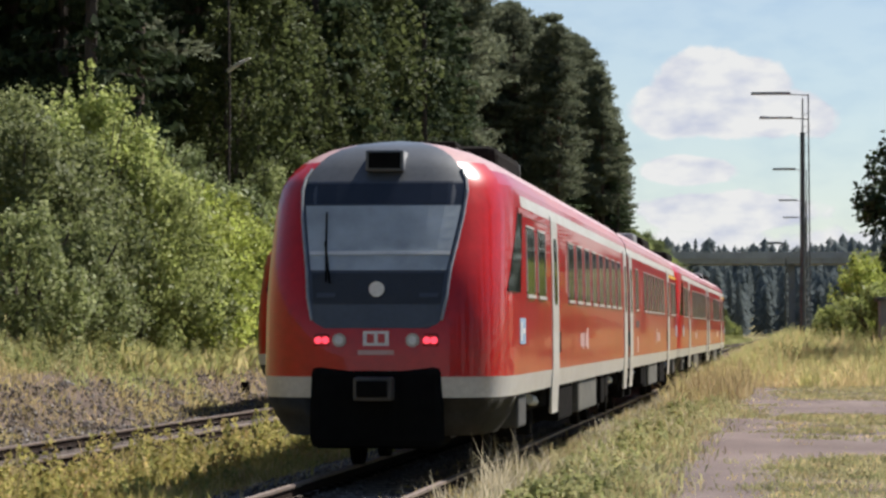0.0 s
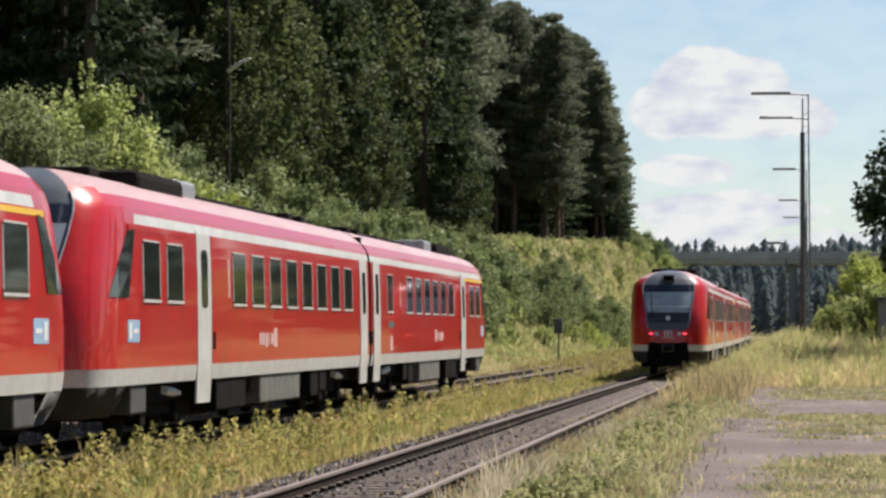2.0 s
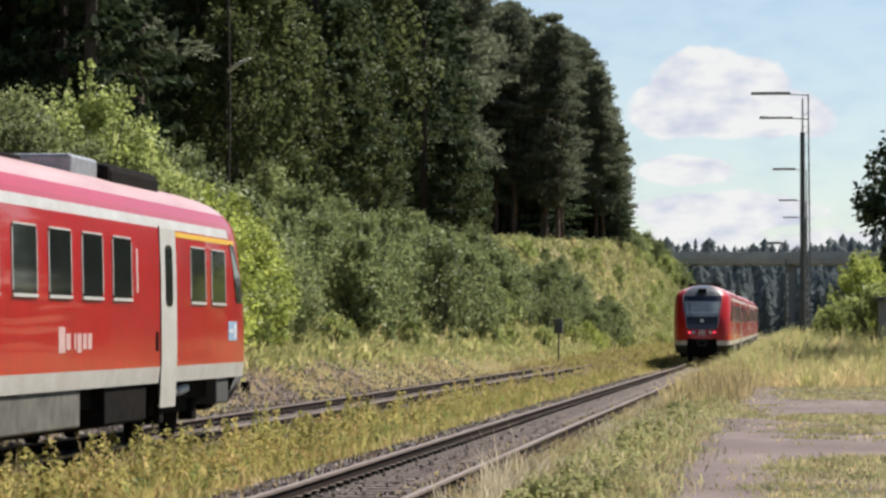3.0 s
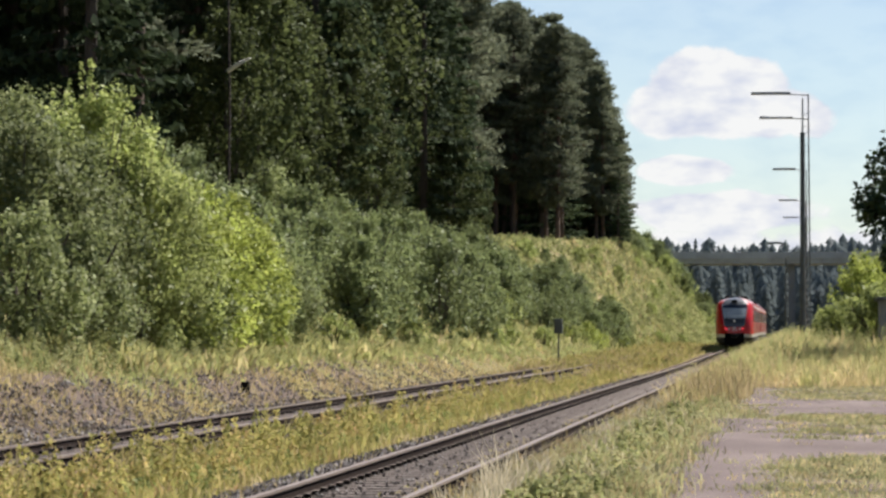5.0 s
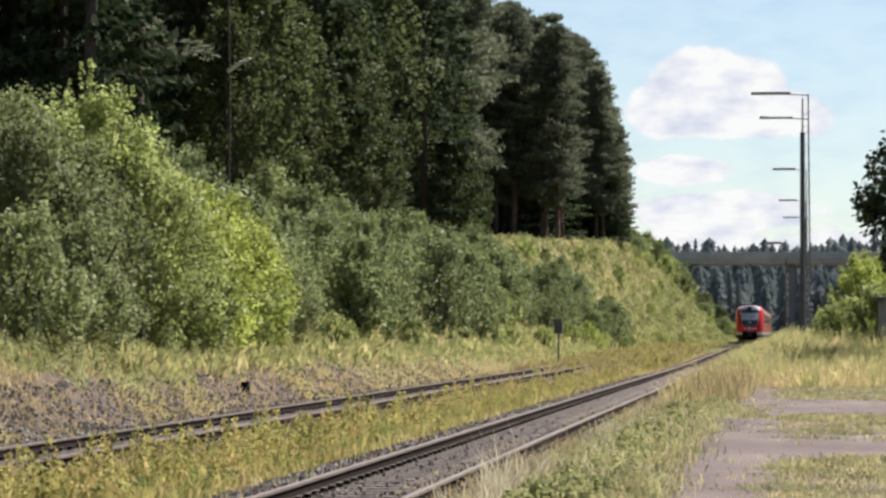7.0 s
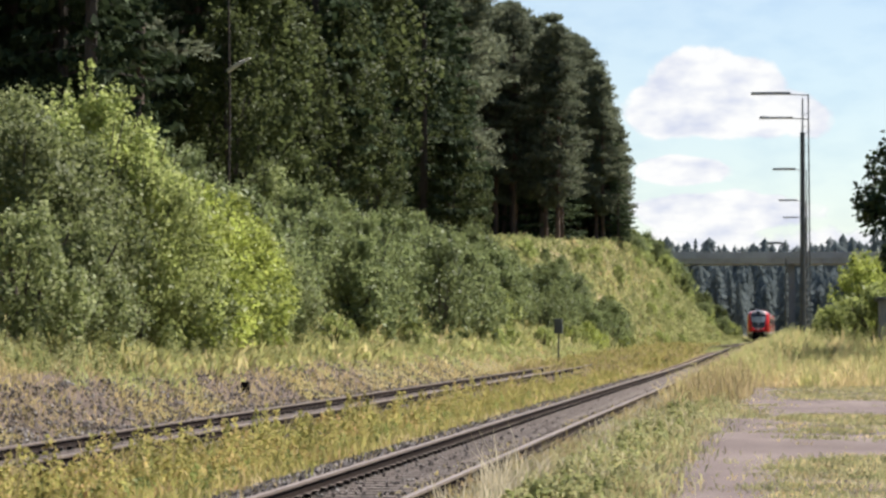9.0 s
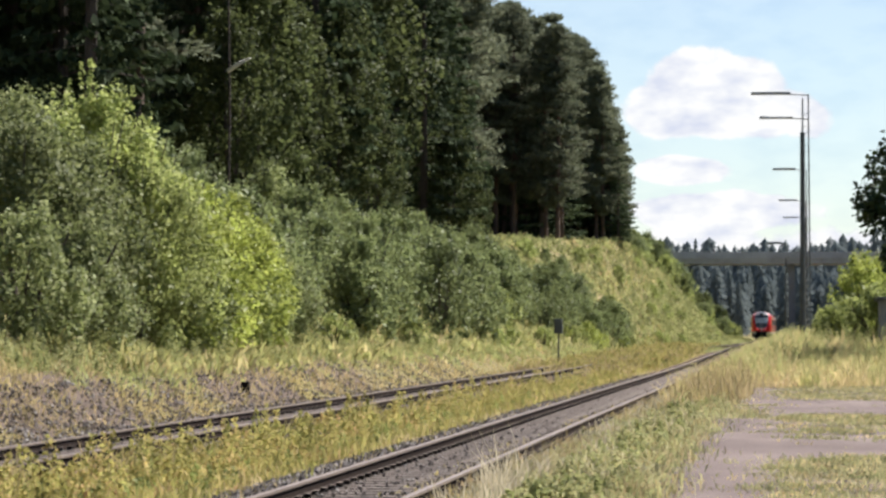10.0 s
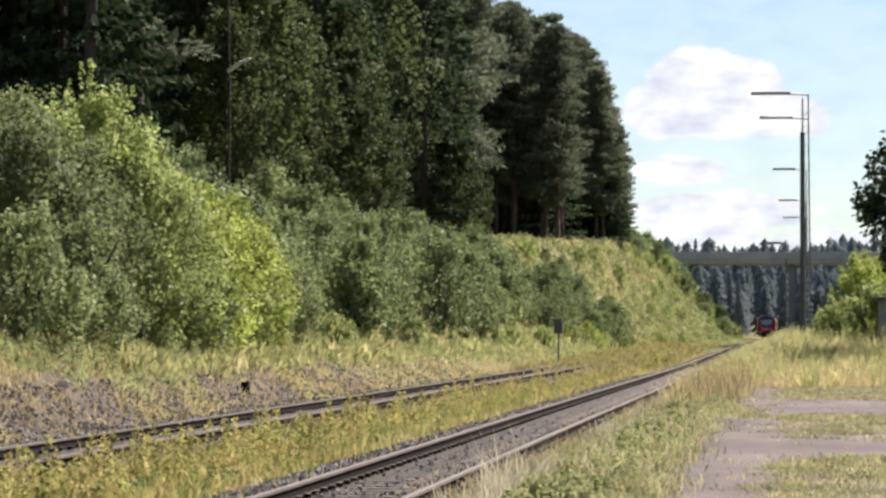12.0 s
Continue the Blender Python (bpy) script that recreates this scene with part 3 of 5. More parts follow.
        sign = part("class_sign", side_panel(s, 1.85, 2.6, 1.48, 1.78, 0.006), M_SIGN, car, "small blue and white sign")
        part("sign_mark", side_panel(s, 1.92, 2.1, 1.52, 1.74, 0.010), M_DAMPER, sign, "white mark")
        part("sign_mark", side_panel(s, 2.2, 2.52, 1.60, 1.66, 0.010), M_DAMPER, sign, "white mark")
        # doors
        for y0, y1 in ((6.75, 7.85), (24.4, 25.45)):
            door = part("door", side_panel(s, y0, y1, 0.55, 3.14, 0.012, 0.06), M_WHITE, car, "pale grey passenger door")
            part("door_window", side_panel(s, y0 + 0.30, y1 - 0.30, 1.98, 2.85, 0.018, 0.12), M_GLASS, door)
            part("door_gap", side_panel(s, y1 + 0.005, y1 + 0.05, 0.6, 3.1, 0.008), M_BLACK, door)
            part("door_lock", side_panel(s, y1 + 0.18, y1 + 0.36, 1.35, 1.62, 0.008), M_BLACK, car)
        # windows
        spans = [(2.85, 4.0), (4.5, 5.65)]
        if kind == "b":
            spans += [(9.75 + 1.76 * i, 10.9 + 1.76 * i) for i in range(8)]
        else:
            spans += [(9.8 + 1.76 * i, 10.95 + 1.76 * i) for i in range(6)] + [(22.2, 23.2)]
        for y0, y1 in spans:
            w = part("window", side_panel(s, y0, y1, 2.06, 2.86, 0.010, 0.07), M_GLASS, car)
            part("window_sill", side_panel(s, y0 - 0.02, y1 + 0.02, 2.025, 2.065, 0.022, 0, 1), M_WHITE, w)
            part("window_lintel", side_panel(s, y0 + 0.02, y1 - 0.02, 2.86, 2.885, 0.016, 0, 1), M_WHITE, w)
            for e in (y0 - 0.02, y1 - 0.015):
                part("window_jamb", side_panel(s, e, e + 0.035, 2.10, 2.83, 0.016, 0, 1), M_WHITE, w)
        part("class_stripe", side_panel(s, 2.0, 6.7, 2.985, 3.06, 0.004), M_YELLOW if kind == "a" else M_RED, car)
        for i, (w0, z0, z1) in enumerate(((0.22, 1.40, 1.60), (0.20, 1.40, 1.60), (0.22, 1.36, 1.60), (0.10, 1.40, 1.60), (0.24, 1.40, 1.60), (0.34, 1.36, 1.68))):
            part("side_mark", side_panel(s, 12.2 + 0.29 * i, 12.2 + 0.29 * i + w0, z0, z1, 0.004), M_MARK, car, "faded pinkish lettering bar")
        if kind == "a":
            part("side_plate", side_panel(s, 22.0, 23.05, 1.70, 1.84, 0.004), M_SKIRT, car, "small olive grey plate")
            part("side_mark", side_panel(s, 22.3, 22.7, 1.20, 1.52, 0.004), M_MARK, car)
        for yy in (9.35, 20.8):
            part("side_mark", side_panel(s, yy, yy + 0.12, 2.15, 2.75, 0.004), M_MARK, car)
        # side skirts and underfloor boxes
        for y0, y1, z0, mt in ((2.3, 3.3, 0.5, M_SKIRT), (12.6, 16.8, 0.42, M_BOX), (18.1, 19.0, 0.42, M_UNDER), (8.6, 11.2, 0.40, M_UNDER), (19.2, 20.0, 0.5, M_UNDER)):
            x0, x1 = sorted((s * 0.9, s * 1.37))
            part("equipment_box", box(x0, x1, y0, y1, z0, 0.90, 0.03), mt, car)
    part("underframe", box(-1.2, 1.2, 2.4, CAR_L - 0.1, 0.62, 0.92), M_UNDER, car)
    part("floor_panel", box(-1.36, 1.36, 2.6, CAR_L - 0.05, 0.90, 0.94), M_UNDER, car)
    part("underfloor_gear", box(-0.95, 0.95, 7.6, 19.6, 0.32, 0.66, 0.05), M_UNDER, car)
    bogie(car, 5.3)
    bogie(car, 21.9)
    # roof gear
    part("exhaust_housing", box(-0.85, 0.85, 5.2, 8.6, 3.5, 3.97, 0.12), M_UNDER, car, "dark roof cooler housing")
    part("cooler_grille", box(-0.70, 0.70, 8.7, 10.3, 3.55, 4.0, 0.05), M_GALV, car, "grey framed cooler grille")
    part("roof_duct", box(-0.35, 0.35, 11.6, 20.0, 3.70, 3.90, 0.03), M_UNDER, car, "long dark roof duct")
    for yy in (3.6, 20.8, 22.4):
        part("roof_vent", box(-0.5, 0.5, yy, yy + 0.6, 3.68, 3.93, 0.04), M_UNDER, car)
    bel = bmesh.new()
    for i in range(3):
        add_box(bel, -1.2, 1.2, CAR_L + i * 0.05, CAR_L + i * 0.05 + 0.035, 0.95, 3.6, 0.01)
    part("gangway_bellows", bel, M_BLACK, car)
    return car


CARS = []


def trains():
    base_b = rail_car("b", "tail")
    base_a = rail_car("a", "")
    head_b = rail_car("b", "head")
    for base in (base_b, base_a, head_b):
        tagged(base, "red railcar with pale grey doors and dark windows on the rails", "train", "cars of the two trains")
    base_b["label"] = "red railcar with a slate grey cab front and lit tail lamps"
    head_b["label"] = "red railcar with a slate grey cab front and lit headlamps"
    plain_b = rail_car("b", "")
    tagged(plain_b, "red railcar with a row of eight windows coupled in the train", "train", "cars of the two trains")
    unit = 2 * CAR_L + 0.30
    ident = Matrix.Identity(4)

    def along(ob, x, offset, turned, start, speed):
        CARS.append((ob, x, offset, turned, start, speed))
    # departing train, tail at y = 34
    along(base_b, 0.0, 0.0, False, 33.7, 39.0)
    along(base_a, 0.0, unit, True, 33.7, 39.0)
    along(plain_b, 0.0, unit + 0.75, False, 33.7, 39.0)
    along(copy_thing(base_a, ident), 0.0, 2 * unit + 0.75, True, 33.7, 39.0)
    # arriving train, head at y = 66.2 - 40 t
    along(head_b, FAR_X, 0.0, False, 66.2, -40.0)
    along(copy_thing(base_a, ident), FAR_X, unit, True, 66.2, -40.0)
    along(copy_thing(plain_b, ident), FAR_X, unit + 0.75, False, 66.2, -40.0)
    along(copy_thing(base_a, ident), FAR_X, 2 * unit + 0.75, True, 66.2, -40.0)


trains()


# ---- foliage helpers ----
def quads(name, centres, size, rng, material, droop=0.0, aspect=0.6, outward=None, facing=None):
    """Many small bent leaves or sprays in one mesh."""
    c = np.asarray(centres, float)
    n = len(c)
    a = rng.normal(size=(n, 3))
    if outward is not None:
        a = a * 0.75 + outward
    a[:, 2] -= droop
    a /= np.linalg.norm(a, axis=1, keepdims=True) + 1e-9
    b = np.cross(a, rng.normal(size=(n, 3)))
    b /= np.linalg.norm(b, axis=1, keepdims=True) + 1e-9
    nrm = np.cross(a, b)
    if facing is not None:
        nrm = facing + rng.normal(size=(n, 3)) * 0.55
        nrm /= np.linalg.norm(nrm, axis=1, keepdims=True) + 1e-9
        b = np.cross(nrm, rng.normal(size=(n, 3)))
        b /= np.linalg.norm(b, axis=1, keepdims=True) + 1e-9
        a = np.cross(b, nrm)
    s = (size * rng.uniform(0.55, 1.3, n))[:, None]
    v = np.empty((n, 4, 3))
    v[:, 0] = c - a * s * 0.5
    v[:, 1] = c + b * s * aspect * 0.5 + nrm * s * 0.12
    v[:, 2] = c + a * s * 0.5
    v[:, 3] = c - b * s * aspect * 0.5 + nrm * s * 0.12
    return flat_mesh(name, v.reshape(-1, 3), n, 4, material)


def flat_mesh(name, v, n, k, material):
    me = bpy.data.meshes.new(name)
    me.vertices.add(n * k)
    me.vertices.foreach_set("co", np.asarray(v, np.float32).ravel())
    me.loops.add(n * k)
    me.loops.foreach_set("vertex_index", np.arange(n * k, dtype=np.int32))
    me.polygons.add(n)
    me.polygons.foreach_set("loop_start", np.arange(0, n * k, k, dtype=np.int32))
    me.materials.append(material)
    me.update(calc_edges=True)
    return me


def limb_mesh(name, segs, material, sides=6):
    bm = bmesh.new()
    for a, b, r0, r1 in segs:
        add_tube(bm, a, b, r0, r1, sides)
    me = bpy.data.meshes.new(name)
    bm.to_mesh(me)
    bm.free()
    me.materials.append(material)
    return me


def shrub(seed, h, w, n_clump, n_leaf, leaf, material, name="shrub", low=0.0):
    """A bushy tree leafed down to the ground, built of many upright leafy plumes."""
    rng = np.random.default_rng(seed)
    root = new(name)
    segs, pts, out = [], [], []
    for k in range(n_clump):
        a = rng.uniform(0, 2 * math.pi)
        q = rng.uniform(0, 1) ** 0.42
        zz = rng.uniform(0, 1) ** 1.05
        rad = w * (0.55 + 0.5 * math.sin(math.pi * min(zz * 0.8 + 0.15, 1))) * (1 - 0.62 * zz ** 2.2)
        c = np.array([math.cos(a) * q * rad, math.sin(a) * q * rad, h * (0.03 + low + (0.88 - low) * zz ** 0.9)])
        r = rng.uniform(0.10, 0.21) * w
        tilt = np.array([math.cos(a), math.sin(a)]) * rng.uniform(0.0, 0.45)
        d = rng.normal(size=(n_leaf, 3))
        d /= np.linalg.norm(d, axis=1, keepdims=True)
        e = d * (r * rng.uniform(0.25, 1.15, n_leaf) ** 0.7)[:, None] * np.array([1, 1, rng.uniform(1.2, 2.2)])
        e[:, :2] += e[:, 2:] * tilt
        p = c + e
        p[:, 2] = np.maximum(p[:, 2], 0.05)
        pts.append(p)
        out.append(d * 0.45)
    # upright leading shoots that break the outline
    for i in range(int(n_clump * 0.42)):
        a = rng.uniform(0, 2 * math.pi)
        r0 = w * rng.uniform(0, 0.85)
        top = h * rng.uniform(0.72, 1.1) * (1 - 0.3 * (r0 / w))
        m = int(n_leaf * 0.42)
        t = rng.uniform(0, 1, m)
        wid = 0.15 * (1.1 - t)
        p = np.stack([math.cos(a) * r0 * (1 + 0.12 * t) + rng.normal(0, 1, m) * wid, math.sin(a) * r0 * (1 + 0.12 * t) + rng.normal(0, 1, m) * wid, top * (0.72 + 0.28 * t)], -1)
        pts.append(p)
        out.append(rng.normal(size=(m, 3)))
    for i in range(7):
        a = rng.uniform(0, 2 * math.pi)
        e = np.array([math.cos(a) * w * 0.6, math.sin(a) * w * 0.6, h * rng.uniform(0.55, 0.9)])
        mid = e * np.array([0.4, 0.4, 0.5])
        segs += [((0, 0, -0.3), mid, 0.07, 0.045), (mid, e, 0.045, 0.012)]
    put_part("trunk", limb_mesh("trunk", segs, M_BARK), root)
    put_part("crown", quads("crown", np.concatenate(pts), leaf, rng, material, 0.1, 0.62, None, np.concatenate(out) * 0.7 + np.array([0.10, -0.08, 0.35])), root)
    return root


def spruce(seed, h, w, bare=0.05, spray=0.52):
    rng = np.random.default_rng(seed)
    root = new("spruce_tree")
    segs = [((0, 0, -0.5), (0, 0, h * 0.5), h * 0.013, h * 0.008), ((0, 0, h * 0.5), (0, 0, h), h * 0.008, 0.02)]
    pts, out = [], []
    z = h * bare
    while z < h * 0.985:
        t = z / h
        reach = w * (1 - t) ** 0.75 * rng.uniform(0.75, 1.12)
        nb = 8 if t < 0.8 else 5
        for i in range(nb):
            if rng.random() < 0.12:
                continue
            a = rng.uniform(0, 2 * math.pi)
            ln = reach * rng.uniform(0.65, 1.15) + 0.15
            m = max(6, int(ln * 11))
            s = np.sqrt(rng.uniform(0.04, 1, m))
            side = rng.normal(0, 0.16, m) * (0.3 + s)
            rr = ln * s
            zz = z - 0.25 * ln * s + 0.16 * ln * s ** 3 - np.abs(rng.normal(0, 0.10, m))
            pts.append(np.stack([math.cos(a) * rr - math.sin(a) * side, math.sin(a) * rr + math.cos(a) * side, zz], -1))
            out.append(np.tile([math.cos(a), math.sin(a), -0.5], (m, 1)))
            if ln > 1.2 and rng.random() < 0.35:
                segs.append(((0, 0, z), (math.cos(a) * ln * 0.8, math.sin(a) * ln * 0.8, z - 0.15 * ln), 0.03, 0.01))
        z += (0.34 + 0.02 * h * (1 - t)) * 1.25
    put_part("trunk", limb_mesh("trunk", segs, M_BARK), root)
    put_part("crown", quads("crown", np.concatenate(pts), spray, rng, M_SPRUCE, 0.3, 0.5, np.concatenate(out)), root)
    return root


def pine(seed, h, w, bare=0.16):
    """A pine with a broad, blunt crown of loose needle pads."""
    rng = np.random.default_rng(seed)
    root = new("pine_tree")
    bend = rng.normal(0, 0.25, 2)
    segs = [((0, 0, -0.5), (bend[0], bend[1], h * 0.55), h * 0.012, h * 0.008), ((bend[0], bend[1], h * 0.55), (0, 0, h * 0.96), h * 0.008, 0.04)]
    pts, outs = [], []
    for i in range(104):
        u = rng.uniform(0, 1) ** 0.9
        a = rng.uniform(0, 2 * math.pi)
        ln = w * (1.02 - u) ** 0.55 * (0.6 + 0.4 * min(1.0, u * 3.5)) * rng.uniform(0.3, 1.22) + 0.15
        b = np.array([0, 0, h * (bare + (1 - bare) * u)])
        e = b + np.array([math.cos(a) * ln, math.sin(a) * ln, ln * rng.uniform(-0.12, 0.38)])
        if ln > 0.8:
            segs.append((b, e, 0.05, 0.015))
        for q in (1.0, 0.74, 0.5):
            m = 27
            d = rng.normal(size=(m, 3))
            d /= np.linalg.norm(d, axis=1, keepdims=True)
            outs.append(np.tile([math.cos(a) * 0.7, math.sin(a) * 0.7, 0.35], (m, 1)))
            pts.append(b + (e - b) * q + rng.normal(0, 0.12, 3) + d * (0.55 * rng.uniform(0.2, 1, m) ** 0.5)[:, None] * np.array([1.3, 1.3, 0.5]))
    put_part("trunk", limb_mesh("trunk", segs, M_PINEBARK), root)
    put_part("crown", quads("crown", np.concatenate(pts), 0.46, rng, M_PINE, 0.0, 0.3, np.concatenate(outs)), root)
    return root


def place(base, x, y, s, rz, first):
    """The first call moves the tree itself, the later ones a copy of it."""
    z = float(ground_z(x, y)) - 0.05
    if first:
        base.matrix_basis = pose(x, y, z, 0, 0, rz) @ Matrix.Scale(s, 4)
        return base
    base_scale = base.scale.copy()
    base.scale = (s, s, s)
    ob = copy_thing(base, pose(x, y, z, 0, 0, rz))
    base.scale = base_scale
    return ob


def ray_x(px, y):
    """Lateral place at depth y of a sight line px/5490 left of straight ahead."""
    return 4.515 - px / 5490.0 * y


def bushes():
    rng = np.random.default_rng(21)
    kinds = [shrub(1, 6.0, 2.2, 105, 105, 0.145, M_LEAF, "birch_shrub"), shrub(2, 5.0, 2.3, 105, 100, 0.15, M_LEAFDARK, "willow_shrub"),
             shrub(3, 4.2, 1.9, 85, 95, 0.14, M_LEAFGOLD, "birch_shrub"), shrub(4, 3.4, 2.0, 80, 85, 0.15, M_LEAFDARK, "willow_shrub"),
             shrub(5, 2.4, 1.6, 60, 60, 0.15, M_LEAF, "hazel_shrub")]
    tags = ["tall sunlit birch shrub with bright green leaves", "dense willow shrub with dark grey-green leaves", "young birch shrub with yellow-green leaves",
            "spreading willow shrub with dull olive leaves", "low hazel shrub with green leaves on the bank"]
    for b, t in zip(kinds, tags):
        tagged(b, t, "shrub", "shrubs along the bank")
    used = [True] * 5
    far = [None, shrub(2, 5.0, 2.3, 90, 30, 0.25, M_LEAFMID, "willow_shrub"), shrub(3, 4.2, 1.9, 75, 28, 0.24, M_LEAFGOLD, "birch_shrub"),
           shrub(4, 3.4, 2.0, 75, 30, 0.25, M_LEAFMID, "willow_shrub"), shrub(5, 2.4, 1.6, 50, 24, 0.24, M_LEAF, "hazel_shrub")]
    fresh = [True] * 5
    for b, t in zip(far[1:], tags[1:]):
        tagged(b, t, "shrub", "shrubs along the bank")

    def distant(k, x, y, s):
        place(far[k], x, y, s, rng.uniform(0, 360), fresh[k])
        fresh[k] = False
    # depth, offset from straight ahead in sight units, kind, scale
    rows = [(70, 1390, 1, 1.05), (72, 1310, 1, 1.0), (76, 1258, 0, 1.12), (70, 1170, 0, 0.85), (78, 1200, 0, 0.98), (74, 1105, 2, 1.05), (80, 1120, 0, 0.85),
            (82, 1060, 2, 1.1), (80, 1010, 2, 1.0), (86, 990, 2, 0.95), (88, 950, 0, 0.62), (68, 1290, 3, 0.9), (70, 1110, 3, 0.8), (74, 1010, 4, 0.9), (84, 925, 3, 0.8),
            (66, 1380, 3, 0.9), (84, 1370, 1, 0.95)]
    for y, px, k, s in rows:
        back = max(y, (11.7 + 4.515) * 5490 / px)
        s, y = s * back / y, back
        place(kinds[k], ray_x(px, y), y, s * 0.94, rng.uniform(0, 360), used[k])
        used[k] = False
    for i in range(215):
        y = rng.uniform(90, 254)
        t = rng.uniform(0.0, 0.85) ** 1.2 * (1.0 if y < 200 else 0.95)
        x = toe_x(y) + (crest_x(y) - toe_x(y)) * t
        k = int(rng.choice([1, 3, 3, 4, 1, 3])) if t > 0.06 else int(rng.choice([4, 4, 2]))
        distant(k, float(x), y, rng.uniform(0.7, 1.1) * (0.55 if t < 0.06 else 0.9) * (0.75 if y > 200 else 1.0) * float(np.interp(t, [0.0, 0.35, 0.8], [1.0, 0.85, 0.5])))
    # taller broadleaf trees in front of the forest
    for y, px, k, s in [(128, 930, 1, 0.7), (150, 850, 3, 0.6), (172, 760, 3, 0.6)]:
        place(kinds[k], ray_x(px, y), y, s, rng.uniform(0, 360), False)
    for i in range(48):
        y = rng.uniform(235, 490)
        t = rng.uniform(0.0, 0.9)
        x = toe_x(y) + (crest_x(y) - toe_x(y)) * t
        distant(4, float(x), y, rng.uniform(0.3, 0.65))
    for i in range(54):
        y = rng.uniform(318, 500)
        distant(int(rng.choice([1, 3, 3])), float(crest_x(y)) + rng.uniform(-3.0, 0.8), y, rng.uniform(0.32, 0.6))
    # thicket on the upper bank beside the bridge
    for i in range(30):
        y = rng.uniform(440, 498)
        k = int(rng.choice([1, 4, 4]))
        distant(k, rng.uniform(-19.5, -11.5), y, rng.uniform(0.6, 0.95) * (1.8 if k == 4 else 1.0))
    for i in range(34):
        y = rng.uniform(455, 560)
        t = rng.uniform(0.05, 1.0)
        distant(int(rng.choice([3, 4, 4])), float(toe_x(y) + (crest_x(y) - toe_x(y)) * t), y, rng.uniform(0.6, 1.1))
    # right-hand side bush and trees
    for y, px, k, s in [(112, -135, 2, 0.85), (116, -170, 2, 0.85), (110, -90, 4, 0.75), (120, -200, 0, 0.7), (108, -150, 4, 1.0), (420, -60, 1, 0.9), (430, -95, 3, 1.2), (400, -85, 3, 1.2)]:
        place(kinds[k], ray_x(px, y), y, s, rng.uniform(0, 360), False)


bushes()


def forest():
    rng = np.random.default_rng(9)
    sp = [spruce(11, 22, 4.0), spruce(12, 25, 4.4), spruce(13, 18, 3.5)]
    pn = [pine(14, 20, 3.4), pine(15, 22, 3.7), pine(16, 18, 3.2)]
    for b in sp:
        tagged(b, "tall dark green spruce in the forest edge", "tree", "forest trees")
    tp = pine(17, 24, 3.6, 0.58)
    pn.append(tp)
    for b in pn:
        tagged(b, "tall pine with bare trunk and dark crown", "tree", "forest trees")
    first = {id(b): True for b in sp + pn}
    TALL = dict(zip([id(b) for b in sp + pn], (22, 25, 18, 20, 22, 18, 24)))

    def put(b, x, y, s):
        place(b, x, y, s, rng.uniform(0, 360), first[id(b)])
        first[id(b)] = False
    tall = 0
    for i in range(80):
        y = rng.uniform(92, 250)
        x = float(crest_x(y)) + 3.0 - rng.uniform(0, 1) ** 1.3 * 16
        if (4.515 - x) / y * 5490 < 590:
            continue
        b = sp[int(rng.integers(3))] if rng.random() < 0.8 else pn[int(rng.integers(3))]
        # tall bare-stemmed pines where the wood is open and dark inside
        if (4.515 - x) / y * 5490 > 1185 and x > crest_x(y) - 7:
            tall = tall + 1
            if tall % 2:
                put(tp, x - 3.0, y, rng.uniform(0.95, 1.15))
            continue
        put(b, x, y, rng.uniform(0.8, 1.1))
    # deeper rows that close the forest
    for i in range(52):
        y = rng.uniform(108, 190)
        put(sp[int(rng.integers(3))], ray_x(rng.uniform(1050, 1500), y) - 4.0, y, rng.uniform(0.9, 1.1))
    # edge of the wood: tree height follows its stepped outline
    for i in range(26):
        y = rng.uniform(205, 290)
        b = pn[int(rng.integers(3))] if rng.random() < 0.6 else sp[int(rng.integers(3))]
        put(b, ray_x(rng.uniform(585, 760), y), y, rng.uniform(26, 30) * y / 250 / TALL[id(b)])
    for i in range(84):
        px = rng.uniform(294, 590)
        y = rng.uniform(297 if px < 400 else 275, 322)
        top = float(np.interp(px, [292, 300, 318, 345, 400, 470, 560], [9, 11, 14.5, 18.5, 21, 22.2, 23.2])) * y / 300
        b = pn[int(rng.integers(3))] if rng.random() < 0.75 else sp[int(rng.integers(3))]
        put(b, ray_x(px, y), y, top / TALL[id(b)] * rng.uniform(0.78, 1.02))
    for i in range(46):
        px = rng.uniform(318, 640)
        y = rng.uniform(322, 345)
        put(sp[int(rng.integers(3))], ray_x(px, y), y, rng.uniform(0.42, 0.62) * (0.7 if px < 350 else 1.0))
    # unseen wood added across the line, to darken reflections in the train sides
    for i in range(56):
        put(sp[int(rng.integers(3))], rng.uniform(25, 38), -40 + i * 8, rng.uniform(0.85, 1.1))


forest()


def wood_edge():
    rng = np.random.default_rng(61)
    base = shrub(33, 11.0, 2.5, 150, 62, 0.24, M_LEAFWOOD, "broadleaf_tree", 0.12)
    tagged(base, "mid-green broadleaf tree at the edge of the spruce forest", "tree", "forest trees")
    first = True
    for y, px, s in [(125, 1003, 0.85), (140, 890, 1.0), (152, 815, 1.05), (132, 965, 1.15), (190, 600, 0.8), (160, 740, 0.7),
                     (165, 858, 1.45), (181, 772, 1.75), (192, 722, 1.6), (208, 650, 1.2), (150, 1062, 1.2), (212, 560, 0.55), (176, 815, 1.3)]:
        place(base, ray_x(px, y), y, s, rng.uniform(0, 360), first)
        first = False


wood_edge()


